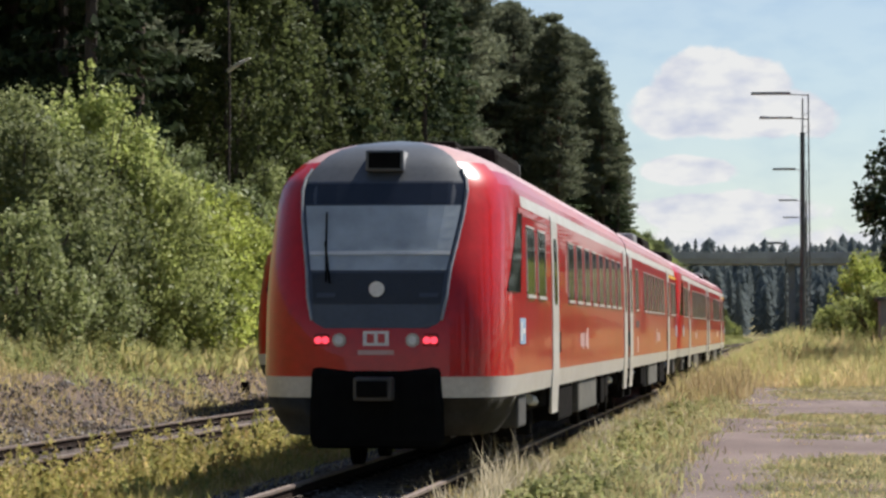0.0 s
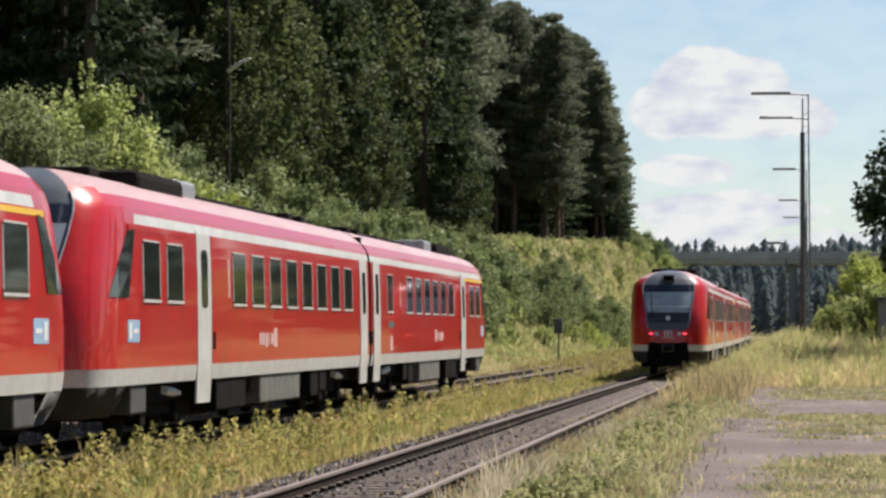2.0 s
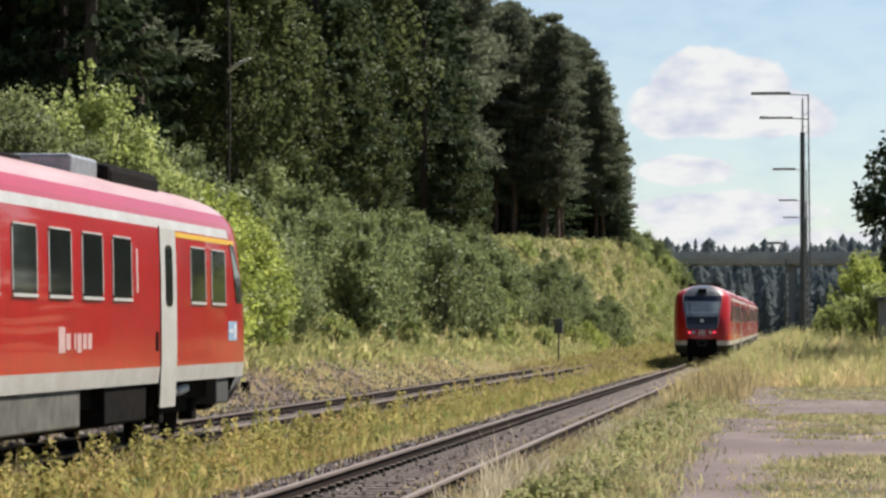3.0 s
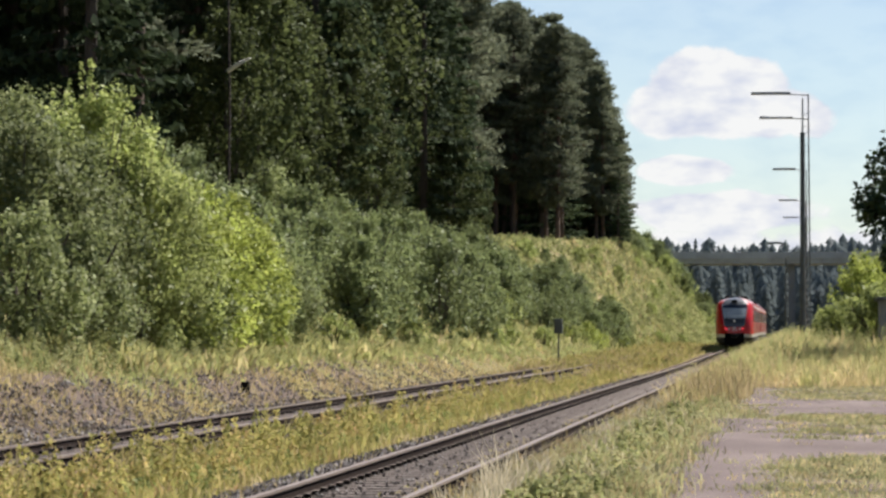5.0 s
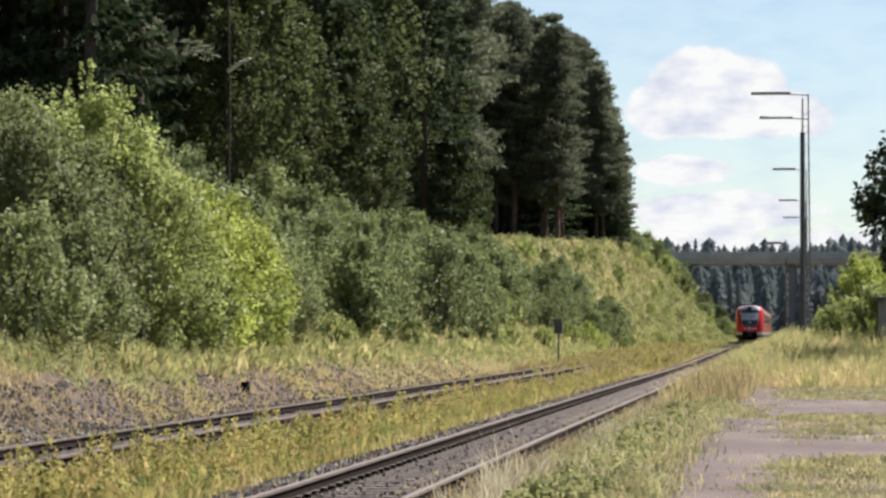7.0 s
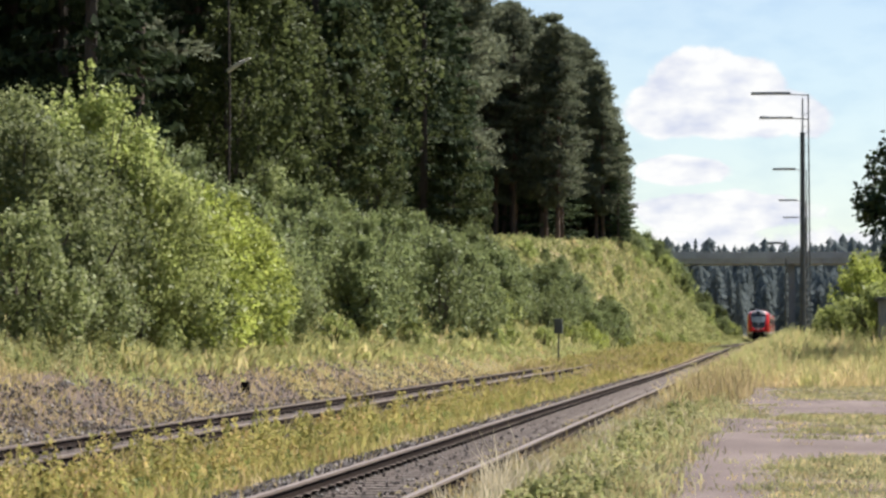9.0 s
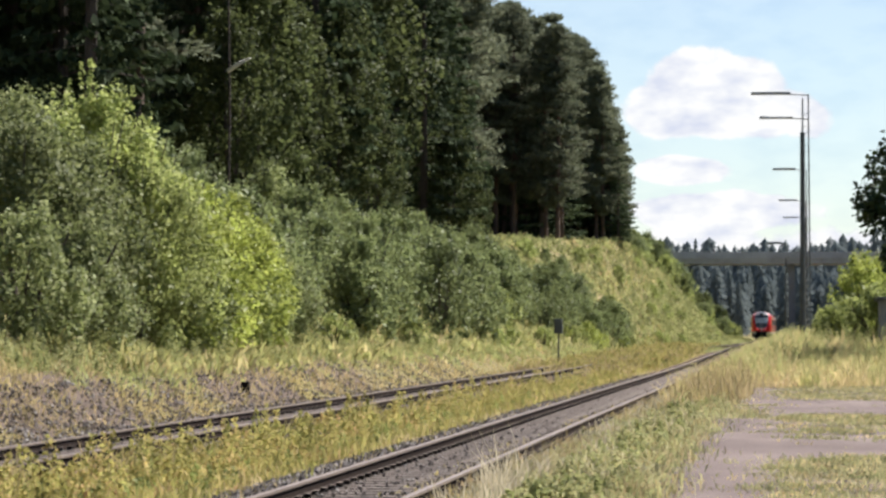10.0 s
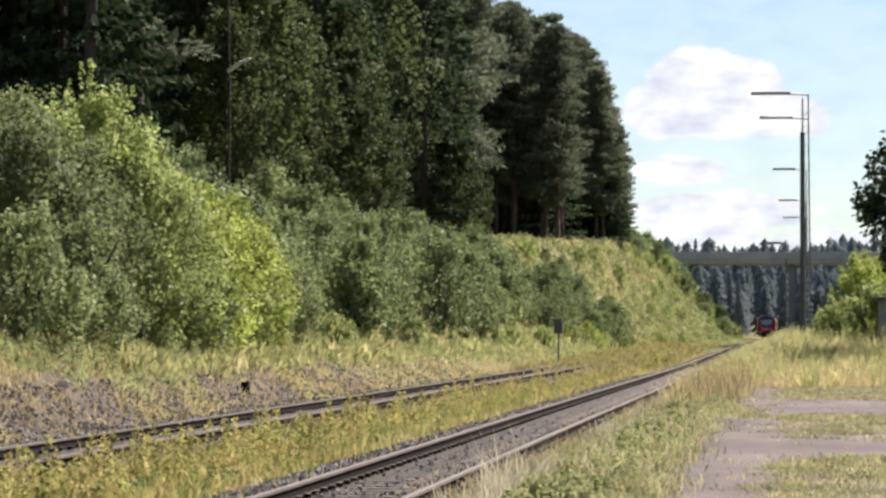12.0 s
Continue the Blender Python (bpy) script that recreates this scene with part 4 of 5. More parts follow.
def dead_tree():
    y = 119
    x = ray_x(1003, y)
    root = tagged(new("dead_tree"), "bare grey dead trunk with one pale broken branch", "tree")
    zg = float(ground_z(x, y))
    put_part("trunk", limb_mesh("trunk", [((0, 0, -0.3), (0.05, 0, 6), 0.06, 0.05), ((0.05, 0, 6), (-0.05, 0, 12.6), 0.05, 0.025)], M_BARK, 8), root)
    put_part("branch", limb_mesh("branch", [((0.0, -0.05, 11.75 - zg), (0.5, -0.35, 12.02 - zg), 0.085, 0.075), ((0.5, -0.35, 12.02 - zg), (0.95, -0.5, 12.2 - zg), 0.075, 0.045)], M_PALEBARK, 7), root, "pale broken branch")
    root.matrix_basis = pose(x, y, zg)


dead_tree()


def right_tree():
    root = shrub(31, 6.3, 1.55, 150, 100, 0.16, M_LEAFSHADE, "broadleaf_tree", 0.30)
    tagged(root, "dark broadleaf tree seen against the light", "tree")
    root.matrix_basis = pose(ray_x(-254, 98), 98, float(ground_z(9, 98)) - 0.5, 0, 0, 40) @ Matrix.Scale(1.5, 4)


right_tree()


# ---- grass ----
def blades(name, label, n, sampler, hmin, hmax, wid, material, seed, category="grass", bend=1.15, loose=1.0):
    rng = np.random.default_rng(seed)
    tuft = 22
    x, y = sampler(rng, max(1, n // tuft))
    big = 0.45 + 0.75 * rng.uniform(0, 1, len(x)) ** 1.5
    spread = loose * rng.uniform(0.04, 0.15, len(x)) * (1 + y / 120)
    x, y, big, spread = (np.repeat(q, tuft) for q in (x, y, big, spread))
    n = len(x)
    x = x + rng.normal(0, 1, n) * spread
    y = y + rng.normal(0, 1, n) * spread * 1.5
    z = ground_z(x, y)
    z = np.where((x > 0.0) & (x < 2.5), np.maximum(z, rise(y) + np.interp(x, [p[0] for p in BED["near"]], [p[1] for p in BED["near"]])), z)
    z = np.where((x > 3.0) & (y < 84), np.maximum(z, 0.19), z)
    h = (hmin + (hmax - hmin) * rng.uniform(0, 1, n) ** 1.4) * big
    a = rng.uniform(0, 2 * math.pi, n)
    bow = rng.uniform(0.1, bend, n)
    lean = bow * h
    w = wid * rng.uniform(0.6, 1.4, n) * (1 + y / 90)
    v = np.empty((n, 4, 3))
    dx, dy = np.cos(a), np.sin(a)
    fa = rng.uniform(0, math.pi, n)
    mx, my, mz = x + dx * lean * 0.3, y + dy * lean * 0.3, z + h * 0.5
    v[:, 0] = np.stack([x, y, z - 0.03], -1)
    v[:, 1] = np.stack([mx + np.cos(fa) * w * 1.3, my + np.sin(fa) * w * 1.3, mz], -1)
    v[:, 2] = np.stack([x + dx * lean, y + dy * lean, z + h * (1 - 0.3 * bow)], -1)
    v[:, 3] = np.stack([mx - np.cos(fa) * w * 1.3, my - np.sin(fa) * w * 1.3, mz], -1)
    ob = new(name, flat_mesh(name, v.reshape(-1, 3), n, 4, material))
    tagged(ob, label, category, kind="stuff")
    return ob


def depth(rng, n, y0, y1, p=1.6):
    """Depths that thin out with distance."""
    u = rng.uniform(0, 1, n)
    q = 1 - p
    return (y0 ** q + u * (y1 ** q - y0 ** q)) ** (1 / q)


def keep(rng, x, y, f):
    m = rng.uniform(0, 1, len(x)) < f
    return x[m], y[m]


def strip(x0, x1, y0, y1, density=None, p=1.6):
    def s(rng, n):
        y = depth(rng, n, y0, y1, p)
        x = rng.uniform(x0, x1, n)
        return keep(rng, x, y, density(x, y)) if density else (x, y)
    return s


def patchy(x, y):
    return np.clip(0.55 + 0.6 * np.sin(x * 1.9 + y * 0.35) * np.cos(y * 0.55 - x * 0.8), 0.05, 1)


def patchy2(x, y):
    return np.clip(patchy(x, y) * np.clip((-x - 7.7) / 1.4, 0.14, 1), 0, 1)


def platform_patches(x, y):
    m = np.zeros_like(x)
    e = 0.12 * np.sin(y * 1.7) + 0.10 * np.sin(x * 5.1 + y * 2.3)
    m = np.maximum(m, (x > 4.34 + e) & (y > 25) & (y < 35.5 + e * 6))
    m = np.maximum(m, (x > 4.38 + e) & (y > 43 - e * 8) & (y < 53 + e * 10))
    m = np.maximum(m, (x > 4.3 + e) & (y > 64) & (y < 84))
    m = np.maximum(m, (x < 4.0 + e) & (y > 51 + e * 8) & (y < 60))
    return np.where(m > 0, 0.9, 0.008)


def leaf_weeds(name, label, n, sampler, h, material, seed, leaf=0.0):
    """Leafy weeds: small leaves on upright stems."""
    rng = np.random.default_rng(seed)
    x, y = sampler(rng, n)
    k = 50
    hh = h * rng.uniform(0.35, 1.15, len(x))
    wd = np.minimum(hh * 0.45, 0.22)
    x, y, hh, wd = (np.repeat(q, k) for q in (x, y, hh, wd))
    t = rng.uniform(0.05, 1, len(x))
    px = x + rng.normal(0, 0.5, len(x)) * wd * (1.15 - t)
    py = y + rng.normal(0, 0.5, len(x)) * wd * (1.15 - t)
    pts = np.stack([px, py, ground_z(px, py) + t * hh], -1)
    ob = new(name, quads(name, pts, leaf or (0.055 if h < 0.5 else 0.085), rng, material, -0.2, 0.5))
    return tagged(ob, label, "weeds", kind="stuff")


def grass():
    blades("weeds", "yellow-green weeds growing between the two tracks", 80000, strip(-4.4, -1.9, 26, 190, patchy), 0.08, 0.34, 0.007, M_WEED, 1, "grass", 0.8, 1.5)
    blades("grass", "dry straw-coloured grass between the two tracks", 36000, strip(-4.5, -1.4, 26, 240, patchy), 0.06, 0.30, 0.005, M_DRY, 2, "grass", 1.0, 1.8)
    leaf_weeds("leafy_weeds", "leafy yellow-green weeds beside the far rail", 1500, strip(-4.5, -2.6, 30, 170, patchy), 0.36, M_WEED, 21)
    leaf_weeds("leafy_weeds", "tall single weed stems beside the far rail", 70, strip(-4.7, -3.0, 28, 95), 0.6, M_WEED, 26, 0.075)
    blades("grass_stalks", "pale dry stalks along the far track", 1200, strip(-4.5, -3.6, 30, 110), 0.25, 0.7, 0.007, M_DRY, 27, "grass", 0.5)
    leaf_weeds("leafy_weeds", "low leafy weeds along the platform edge", 1500, strip(1.4, 3.2, 26, 100, patchy), 0.26, M_TURF, 22, 0.06)
    leaf_weeds("leafy_weeds", "green broad-leaved weeds in the grass of the platform edge", 240, strip(1.5, 3.2, 26, 90), 0.26, M_SLOPE, 53, 0.07)
    leaf_weeds("leafy_weeds", "leafy herbs at the foot of the bank", 900, strip(-12.5, -9.8, 60, 300), 0.6, M_SLOPE, 23)
    leaf_weeds("leafy_weeds", "tall leafy herbs past the platform end", 1100, strip(2.4, 9.5, 84, 190), 0.9, M_SLOPE, 24, 0.055)
    blades("grass", "dry brownish grass beyond the far track", 120000, strip(-13.0, -7.9, 42, 330, patchy2), 0.06, 0.36, 0.006, M_DRY, 3, "grass", 1.2, 2.5)
    blades("weeds", "green weeds at the foot of the bank", 30000, strip(-13.0, -9.6, 66, 330, patchy), 0.15, 0.8, 0.014, M_GRASS, 4)
    blades("grass", "tufty grass along the platform edge", 90000, strip(1.2, 3.2, 22, 100), 0.03, 0.19, 0.005, M_TURF, 5, "grass", 1.5, 1.6)
    blades("grass", "dry grass along the platform edge", 56000, strip(0.95, 3.2, 22, 110, patchy), 0.05, 0.26, 0.0045, M_DRY, 6, "grass", 1.4, 1.6)
    blades("grass_stalks", "pale tall dry grass stalks beside the rail", 2600, strip(1.25, 2.7, 30, 80, patchy), 0.2, 0.5, 0.0032, M_STRAW, 7)
    blades("grass_stalks", "pale tall dry grass stalks close to the near rail", 420, strip(1.15, 1.65, 28, 39), 0.35, 0.85, 0.0032, M_STRAW, 17, "grass", 0.6)
    blades("grass", "dry grass rooted between the rails of the main line", 5000, strip(0.05, 0.68, 27, 75, patchy), 0.05, 0.22, 0.005, M_DRY, 51)
    leaf_weeds("leafy_weeds", "small green weeds between the rails of the main line", 60, strip(0.0, 0.6, 28, 70), 0.16, M_WEED, 52, 0.05)
    blades("grass", "broad-bladed pale green grass tufts along the platform edge", 6000, strip(1.5, 3.15, 24, 70, patchy), 0.10, 0.32, 0.009, M_TURF, 41, "grass", 1.4)
    leaf_weeds("tall_weeds", "tall flowering yellow-green weeds beside the far track", 420, strip(-4.5, -2.7, 30, 110, patchy), 0.62, M_WEED, 43)
    leaf_weeds("leafy_weeds", "dark green leafy weeds between the two tracks", 260, strip(-4.0, -2.2, 30, 120), 0.30, M_LEAF, 42)
    blades("grass", "low grass patches on the asphalt", 190000, strip(3.0, 9.0, 24, 86, platform_patches), 0.02, 0.11, 0.0045, M_TURF, 8, "grass", 1.6, 1.3)
    blades("grass", "dry low grass patches on the asphalt", 60000, strip(3.0, 9.0, 24, 86, platform_patches), 0.02, 0.11, 0.004, M_DRY, 9, "grass", 1.6, 1.3)
    blades("tall_grass", "tall yellow-green grass past the platform end", 60000, strip(1.6, 10.0, 79, 260, None, 1.2), 0.35, 0.95, 0.0042, M_GRASS, 10)
    blades("tall_grass", "tall dry grass past the platform end", 38000, strip(1.4, 10.0, 77, 260, None, 1.2), 0.3, 0.95, 0.0042, M_DRY, 11)
    blades("grass", "low grass beside the single line near the bridge", 16000, strip(-5.0, -1.3, 230, 470, None, 1.01), 0.15, 0.5, 0.012, M_SLOPE, 18)
    blades("grass", "grass on the open side of the single line", 16000, strip(1.7, 9.0, 250, 460, None, 1.01), 0.2, 0.6, 0.012, M_SLOPE, 19)
    blades("tall_grass", "tall reddish dry grass at the platform end", 7000, strip(1.9, 3.5, 62, 98, patchy), 0.3, 0.9, 0.005, M_DRY, 20, "grass", 0.6)
    blades("weeds", "yellow-green weeds hiding the disused end of the far track", 26000, strip(-8.0, -2.2, 142, 300, None, 1.01), 0.25, 0.75, 0.010, M_WEED, 28)
    blades("grass", "rusty dry grass over the disused end of the far track", 20000, strip(-8.0, -2.4, 132, 300, None, 1.01), 0.2, 0.65, 0.009, M_DRY, 29)
    blades("weeds", "weeds in the far track", 9000, strip(FAR_X - 0.8, FAR_X + 1.2, 30, 330, patchy), 0.06, 0.22, 0.008, M_GRASS, 12)

    def bank(rng, n):
        y = rng.uniform(215, 560, n)
        t = rng.uniform(-0.05, 1.15, n)
        return toe_x(y) + (crest_x(y) - toe_x(y)) * t, y
    def high_bank(rng, n):
        y = rng.uniform(240, 470, n)
        t = rng.uniform(0.55, 1.1, n)
        return toe_x(y) + (crest_x(y) - toe_x(y)) * t, y
    blades("bank_grass", "dry tan grass on the upper part of the bank", 7000, high_bank, 0.2, 0.7, 0.010, M_DRY, 15)
    blades("bank_grass", "sunlit yellow-green herbs on the steep bank", 80000, bank, 0.2, 0.65, 0.014, M_SLOPE, 13)

    def lower_bank(rng, n):
        y = rng.uniform(60, 215, n)
        t = rng.uniform(-0.1, 0.5, n)
        return toe_x(y) + (crest_x(y) - toe_x(y)) * t, y
    blades("bank_grass", "green herbs and dry grass at the foot of the bank", 50000, lower_bank, 0.12, 0.5, 0.010, M_SLOPE, 14)
    leaf_weeds("leafy_weeds", "leafy herbs on the sunlit bank", 2600, lambda rng, n: bank(rng, n), 0.6, M_SLOPE, 25, 0.17)


grass()


def stones():
    rng = np.random.default_rng(77)
    base = np.array([(1, 0, 0), (-1, 0, 0), (0, 1, 0), (0, -1, 0), (0, 0, 1), (0, 0, -1)], float)
    tri = np.array([(0, 2, 4), (2, 1, 4), (1, 3, 4), (3, 0, 4), (2, 0, 5), (1, 2, 5), (3, 1, 5), (0, 3, 5)])
    for which, cx, n in (("near", 0.0, 21000), ("far", FAR_X, 13000), ("siding", -8.8, 5000)):
        y = depth(rng, n, 27 if which == "near" else 44, 130)
        x = cx + rng.choice([-1, 1], n) * rng.uniform(0.0, 2.2, n)
        r = rng.uniform(0.02, 0.048, n)
        if which != "siding":
            # few stones lie on the silted side, none on the sunk beds beside the rail
            between = np.abs(x - cx) < 0.66
            x = np.where(between & (rng.uniform(0, 1, n) < 0.15), cx - 0.9 - rng.uniform(0, 1.3, n), x)
        if which == "siding":
            x = cx + rng.uniform(-0.9, 1.4, n)
        else:
            # stones lie between the sleepers, not on them
            bay = np.round((y + 12.0) / 0.6 - 0.5) * 0.6 - 11.7
            y = np.where(np.abs(x - cx) < 1.35, bay + np.clip(y - bay, -0.16, 0.16), y)
        loose = np.zeros(n)
        if which != "siding":
            # some lie loose on the sleepers and on the silt
            on_top = (np.abs(x - cx) < 0.66) & (rng.uniform(0, 1, n) < np.where(x - cx > 0.25, 0.7, 0.16))
            loose = np.where(on_top, np.maximum(0.0, -0.165 - np.interp(x - cx, [p[0] for p in BED[which]], [p[1] for p in BED[which]])), 0.0)
            y = np.where(on_top, y + rng.uniform(-0.3, 0.3, n), y)
            r = np.where(on_top, r * 0.6, r)
        v = base[None] * rng.uniform(0.6, 1.3, (n, 6, 1)) * r[:, None, None]
        v = v + rng.normal(0, 0.006, (n, 6, 3))
        v += np.stack([x, y, rise(y) + np.interp(x - cx, [p[0] for p in BED[which]], [p[1] for p in BED[which]]) + 0.012 + loose if which != "siding" else ground_z(x, y) + 0.12], -1)[:, None]
        vv = v[:, tri].reshape(-1, 3)
        ob = new("ballast_stones", flat_mesh("ballast_stones", vv, n * 8, 3, M_STONE))
        tagged(ob, "loose brownish grey ballast stones round the sleepers", "gravel", kind="stuff")


stones()


def old_siding():
    """A low bank of earth and old ballast where a siding once lay."""
    xs = np.linspace(-10.9, -7.6, 12)
    ys = np.linspace(38, 104, 130)
    rng = np.random.default_rng(8)
    v, f = [], []
    n = len(xs)
    for yy in ys:
        end = float(smoothstep(104, 92, yy))
        for i, xx in enumerate(xs):
            e = math.sin(math.pi * i / (n - 1)) ** 0.5
            bump = 0.10 + 0.10 * math.sin(yy * 0.33 + 1) + 0.08 * math.sin(yy * 0.9 + xx * 1.7) + rng.normal(0, 0.025)
            v.append((xx, yy, float(ground_z(xx, yy)) - 0.06 + e * end * max(0.05, 0.04 + bump * 0.45)))
    for j in range(len(ys) - 1):
        f += [(j * n + i, j * n + i + 1, (j + 1) * n + i + 1, (j + 1) * n + i) for i in range(n - 1)]
    ob = new("ground_mound", mesh_of("ground_mound", v, f, M_SOIL, True))
    tagged(ob, "low bank of brown earth and old ballast", "ground", kind="structure")


old_siding()


# ---- bridge and distance ----
def bridge():
    root = tagged(new("road_bridge"), "grey concrete road bridge spanning the railway cutting", "bridge")
    y = 503.0
    part("deck", box(-38, 52, y, y + 13, 12.45, 13.5, 0.05), M_CONCRETE, root)
    part("edge_beam", box(-38, 52, y - 0.3, y + 0.2, 13.2, 14.35, 0.03), M_CONCRETE, root)
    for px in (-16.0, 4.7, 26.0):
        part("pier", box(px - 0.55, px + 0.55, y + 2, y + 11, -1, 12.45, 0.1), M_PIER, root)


bridge()


def far_woods():
    rng = np.random.default_rng(41)
    n = 2500
    x = rng.uniform(-150, 190, n)
    y = rng.uniform(700, 1080, n)
    x[:260], y[:260] = rng.uniform(-50, 50, 260), rng.uniform(640, 740, 260)
    x[:260] += np.where(np.abs(x[:260]) < 6, 12, 0)
    z = ground_z(x, y)
    tris = []
    for i in range(n):
        h = rng.uniform(9, 16.5) * float(np.interp(x[i], [-40, -12, -3, 8, 22], [0.75, 0.9, 1.0, 0.85, 1.05]))
        r = h * rng.uniform(0.15, 0.24)
        blunt = rng.uniform(0.3, 0.9)
        for k in range(10):
            zb = z[i] + h * (0.04 + 0.093 * k)
            zt = z[i] + h * (0.19 + 0.09 * k)
            rr = r * (1 - 0.088 * k) ** blunt
            ph = rng.uniform(0, 6.28)
            m = 13
            for j in range(m):
                a0, a1 = ph + 2 * math.pi * j / m, ph + 2 * math.pi * (j + 0.7) / m
                q0, q1 = rr * rng.uniform(0.55, 1.3), rr * rng.uniform(0.55, 1.3)
                tris += [(x[i] + math.cos(a0) * q0, y[i] + math.sin(a0) * q0, zb), (x[i] + math.cos(a1) * q1, y[i] + math.sin(a1) * q1, zb - 0.5), (x[i], y[i], zt)]
    ob = new("far_woods", flat_mesh("far_woods", np.array(tris), len(tris) // 3, 3, M_FARWOOD_HAZE))
    tagged(ob, "spruce woods on the far hill in a hazy blue-grey", "woods", kind="stuff")


far_woods()


# ---- masts and small things ----
def lamp_mast(y, px_pole, h, arms):
    """A lattice mast with lamp arms reaching over the track; arms: height, reach, thickness."""
    root = new("lamp_mast")
    x = ray_x(px_pole, y)
    zg = float(ground_z(x, y))
    part("post", tube((-0.14, 0, -0.3), (-0.13, 0, h * 0.86 - zg), 0.13, 0.10, 8), M_MAST, root)
    part("post", tube((-0.13, 0, h * 0.86 - zg), (-0.12, 0, h * 0.985 - zg), 0.045, 0.035, 8), M_GALV, root, "thin grey upper tube")
    part("post", tube((0.20, 0, -0.3), (0.12, 0, h - zg), 0.035, 0.03, 6), M_MAST, root)
    k, z = 0, 0.4
    while z < h - zg - 0.6:
        part("brace", tube((-0.14, 0, z), (0.19, 0, z + (0.25 if k % 2 else 0.0)), 0.014, seg=5), M_GALV, root)
        z += 0.42
        k += 1
    for ah, reach, thick in arms:
        arm = part("arm", tube((0.14, 0, ah - zg), (-reach, 0, ah - zg + 0.14), 0.028, seg=6), M_GALV, root)
        part("lamp_head", box(-reach - 0.05, -reach * 0.28, -0.12, 0.12, ah - zg + 0.03, ah - zg + 0.06 + thick, 0.03), M_GALV, arm, "long grey lamp housing")
    root.matrix_basis = pose(x, y, zg)
    return tagged(root, "dark lattice lamp mast with long grey lamp arms", "lamp mast", "platform lamp masts")


lamp_mast(136, -27, 11.95, [(11.9, 2.3, 0.10), (10.85, 1.95, 0.06)])
lamp_mast(202, -25, 12.0, [(12.0, 2.0, 0.12)])
lamp_mast(250, -24.5, 12.0, [(12.0, 2.0, 0.10)])
lamp_mast(288, -24, 12.0, [(12.0, 1.9, 0.10)])
lamp_mast(375, 6, 12.0, [(12.0, 2.2, 0.30)])


def small_things():
    y = 170
    x = ray_x(409, y)
    root = tagged(new("relay_box"), "dark relay box on a thin post beside the track", "signal box")
    part("post", tube((0, 0, -0.3), (0, 0, 2.2), 0.05, seg=8), M_MAST, root)
    part("cabinet", box(-0.23, 0.23, -0.15, 0.15, 1.72, 2.55, 0.03), M_MAST, root)
    root.matrix_basis = pose(x, y, float(ground_z(x, y)))
    y = 76
    x = ray_x(971, y)
    st = tagged(new("marker_stump"), "short dark weathered stump beside the track", "stump")
    part("stump_body", tube((0, 0, -0.2), (0, 0, 0.36), 0.13, 0.11, 9), M_UNDER, st)
    st.matrix_basis = pose(x, y, float(ground_z(x, y)))
    sh = tagged(new("shed"), "small grey shed behind the bushes", "shed")
    part("wall", box(0, 4, 0, 3, -0.3, 1.75), M_SHED, sh)
    part("roof", box(-0.12, 4.2, -0.2, 3.2, 1.75, 1.88, 0.02), M_MAST, sh)
    sh.matrix_basis = pose(ray_x(-157, 104), 104, float(ground_z(8, 104)))


small_things()


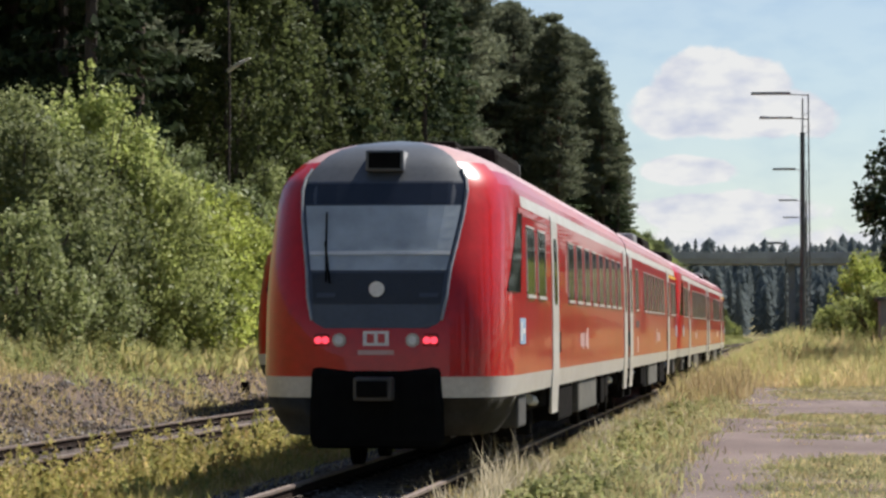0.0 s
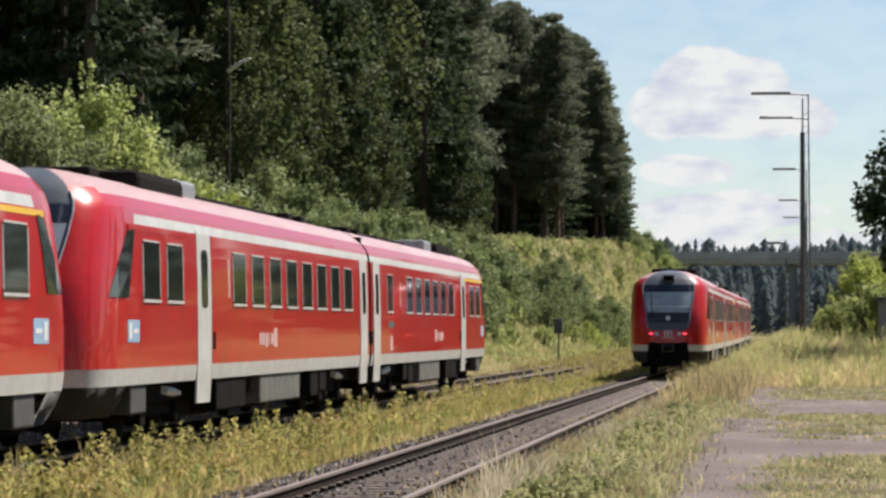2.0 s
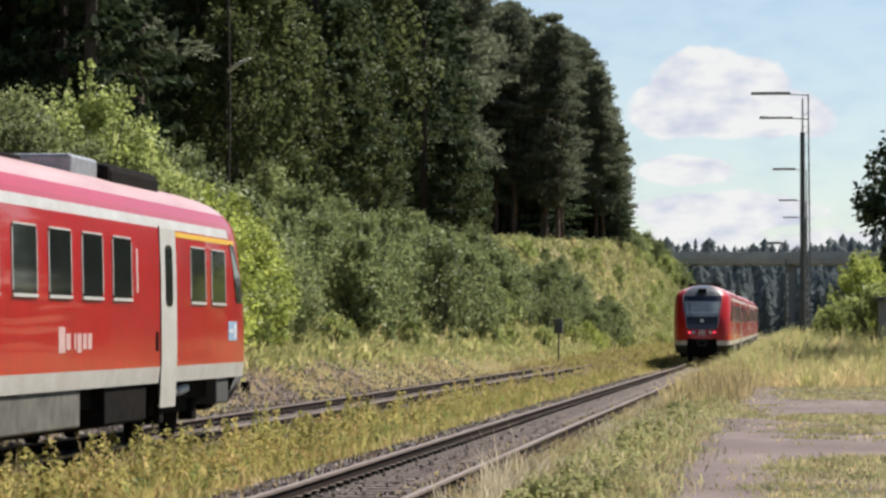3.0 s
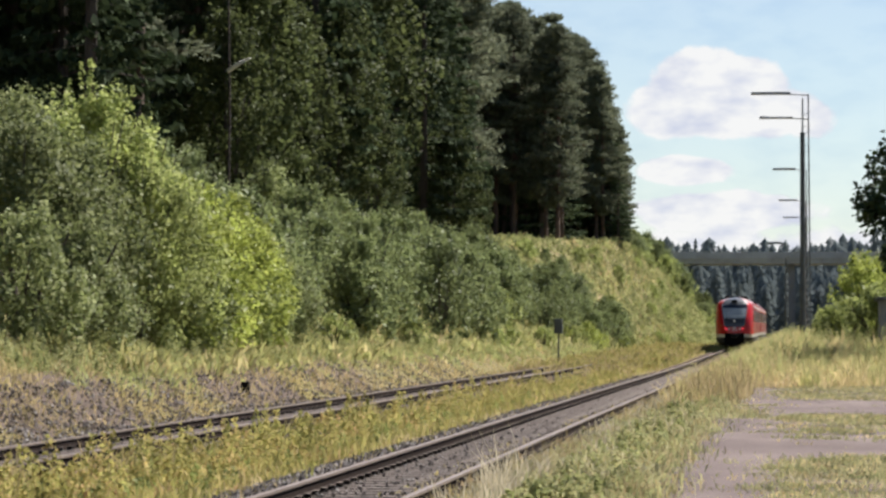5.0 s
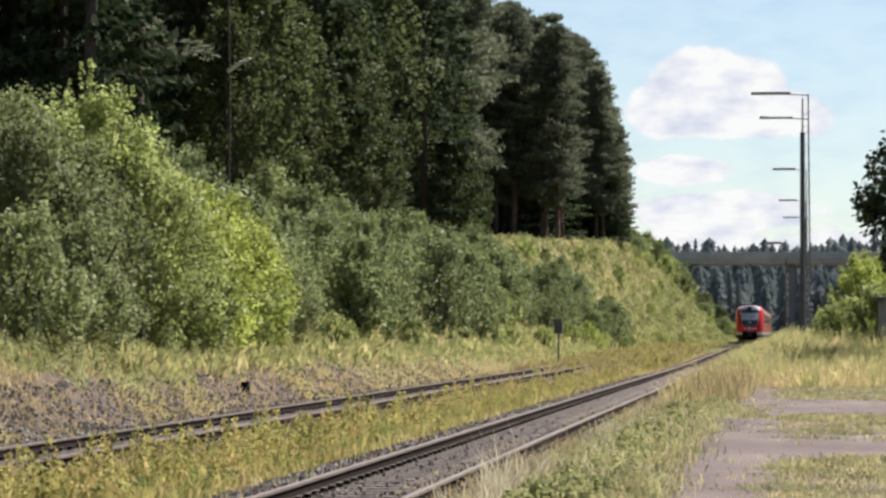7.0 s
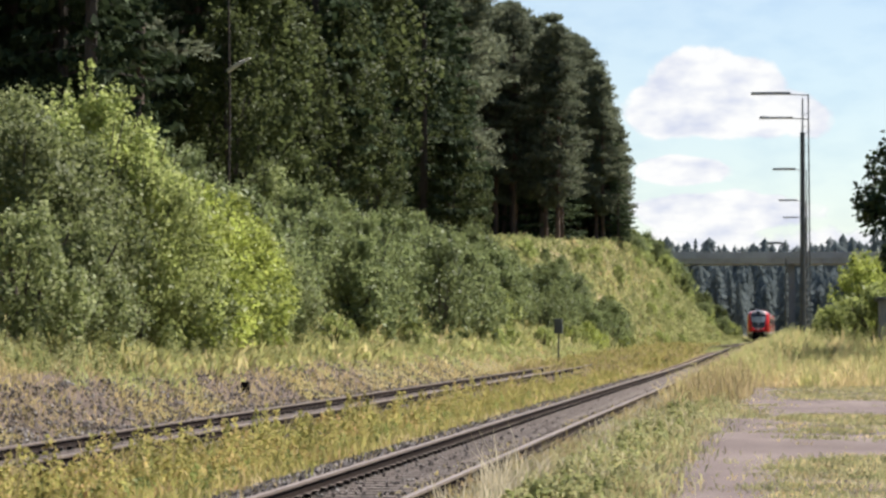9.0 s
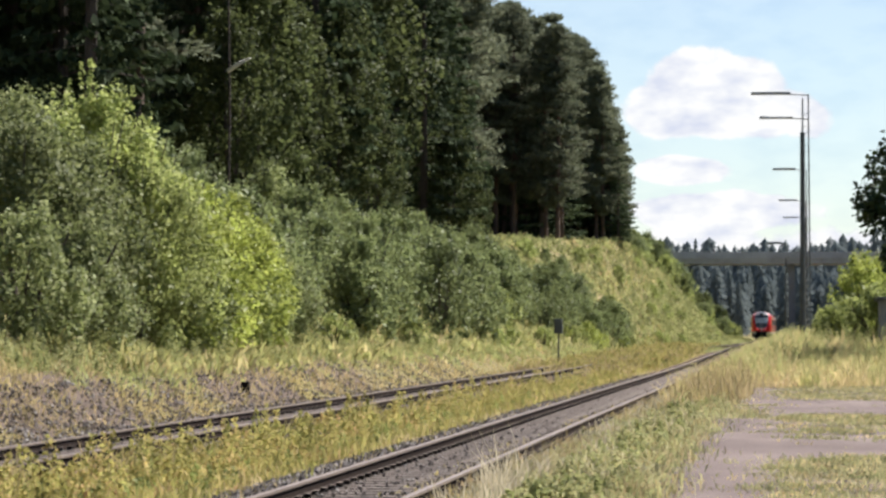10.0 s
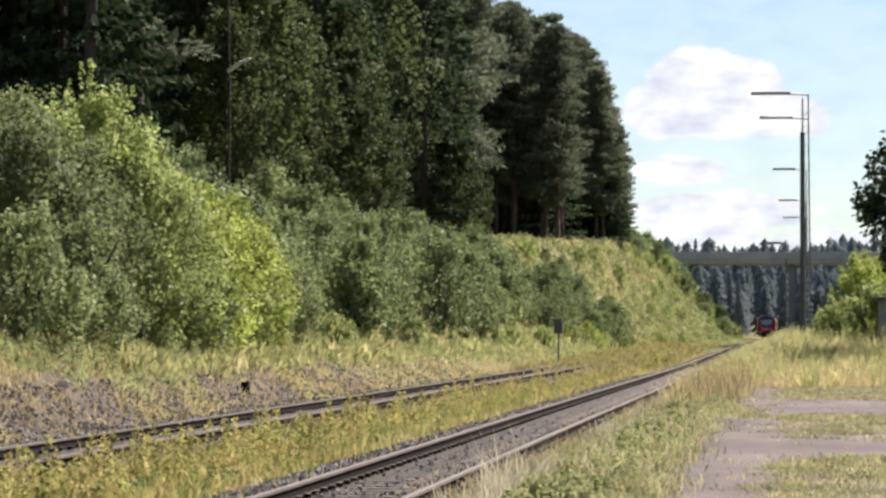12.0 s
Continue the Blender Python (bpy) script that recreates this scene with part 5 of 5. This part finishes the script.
# ---- clouds ----
def clouds():
    m, nd, lk, bs = nodes_of("cloud_backdrop")
    nd.remove(bs)
    tc = nd.new("ShaderNodeTexCoord")
    nz = nd.new("ShaderNodeTexNoise")
    nz.inputs["Scale"].default_value, nz.inputs["Detail"].default_value, nz.inputs["Roughness"].default_value = 0.013, 8, 0.58
    lk.new(tc.outputs["Object"], nz.inputs["Vector"])

    def mth(op, a, b):
        q = nd.new("ShaderNodeMath")
        q.operation = op
        for i, v in enumerate((a, b)):
            if isinstance(v, (int, float)):
                q.inputs[i].default_value = v
            else:
                lk.new(v, q.inputs[i])
        return q.outputs[0]
    sep = nd.new("ShaderNodeSeparateXYZ")
    lk.new(tc.outputs["Object"], sep.inputs[0])
    total = None
    # centre x, z and half sizes, metres on the backdrop
    for cx, cz, ax, az, amp in CLOUDS:
        u = mth("DIVIDE", mth("SUBTRACT", sep.outputs[0], cx), ax)
        w = mth("DIVIDE", mth("SUBTRACT", sep.outputs[2], cz), az)
        d = mth("ADD", mth("MULTIPLY", u, u), mth("MULTIPLY", w, w))
        e = mth("MULTIPLY", mth("SUBTRACT", 1.0, d), amp)
        total = e if total is None else mth("MAXIMUM", total, e)
    dens = mth("ADD", total, mth("MULTIPLY", mth("SUBTRACT", nz.outputs["Fac"], 0.5), 1.9))
    mr = nd.new("ShaderNodeMapRange")
    mr.interpolation_type = "SMOOTHSTEP"
    mr.inputs["From Min"].default_value, mr.inputs["From Max"].default_value = 0.0, 0.28
    mr.inputs["To Min"].default_value, mr.inputs["To Max"].default_value = 0.2, 0.97
    lk.new(dens, mr.inputs["Value"])
    nz2 = nd.new("ShaderNodeTexNoise")
    nz2.inputs["Scale"].default_value, nz2.inputs["Detail"].default_value = 0.016, 5
    mp = nd.new("ShaderNodeMapping")
    mp.inputs["Location"].default_value, mp.inputs["Scale"].default_value = (40, 0, 13), (1, 1, 2.2)
    lk.new(tc.outputs["Object"], mp.inputs[0])
    lk.new(mp.outputs[0], nz2.inputs["Vector"])
    em = nd.new("ShaderNodeEmission")
    lk.new(ramp(nd, lk, nz2.outputs["Fac"], [(0.34, (0.70, 0.74, 0.88)), (0.56, (1.0, 1.0, 1.0))]), em.inputs["Color"])
    em.inputs["Strength"].default_value = 0.465
    tr = nd.new("ShaderNodeBsdfTransparent")
    mix = nd.new("ShaderNodeMixShader")
    lk.new(mr.outputs[0], mix.inputs[0])
    lk.new(tr.outputs[0], mix.inputs[1])
    lk.new(em.outputs[0], mix.inputs[2])
    lk.new(mix.outputs[0], nd["Material Output"].inputs["Surface"])
    me = mesh_of("cloud_backdrop", [(-420, 0, -40), (420, 0, -40), (420, 0, 520), (-420, 0, 520)], [(0, 1, 2, 3)], m)
    ob = new("cloud_backdrop", me)
    ob.visible_shadow = False
    return tagged(ob, "white summer cumulus clouds in a pale blue sky", "backdrop", kind="structure")


CLOUDS = ((-78, 276, 82, 46, 1.1), (-60, 246, 110, 34, 1.0), (-132, 250, 58, 34, 0.9), (-112, 182, 56, 19, 1.0), (-70, 134, 120, 26, 0.9), (20, 240, 40, 24, 0.7), (-40, 66, 420, 58, 0.7))
CLOUD = clouds()


# ---- what moves ----
def motions():
    for ob, x, off, turned, start, speed in CARS:
        rows = []
        for i in range(25):
            t = i * 0.5
            # each car follows the bend and the climb of the line
            y = start + off + speed * t
            back = y - CAR_L if turned else y + CAR_L
            z0, z1 = float(rise(y)), float(rise(back))
            x0, x1 = (float(track_x("near", q)) if x == 0.0 else 0.0 for q in (y, back))
            turn = math.degrees(math.atan2(x1 - x0, CAR_L))
            rows.append((t, pose(x + x0, y, z0, math.degrees(math.atan2(z1 - z0, CAR_L)), 0, 180 + turn if turned else -turn)))
        walk(ob, rows)
    walk(CLOUD, [(t, pose(4.5 - 0.75 * t, 3500, 0)) for t in (0.0, 4.0, 8.0, 12.0)])


motions()
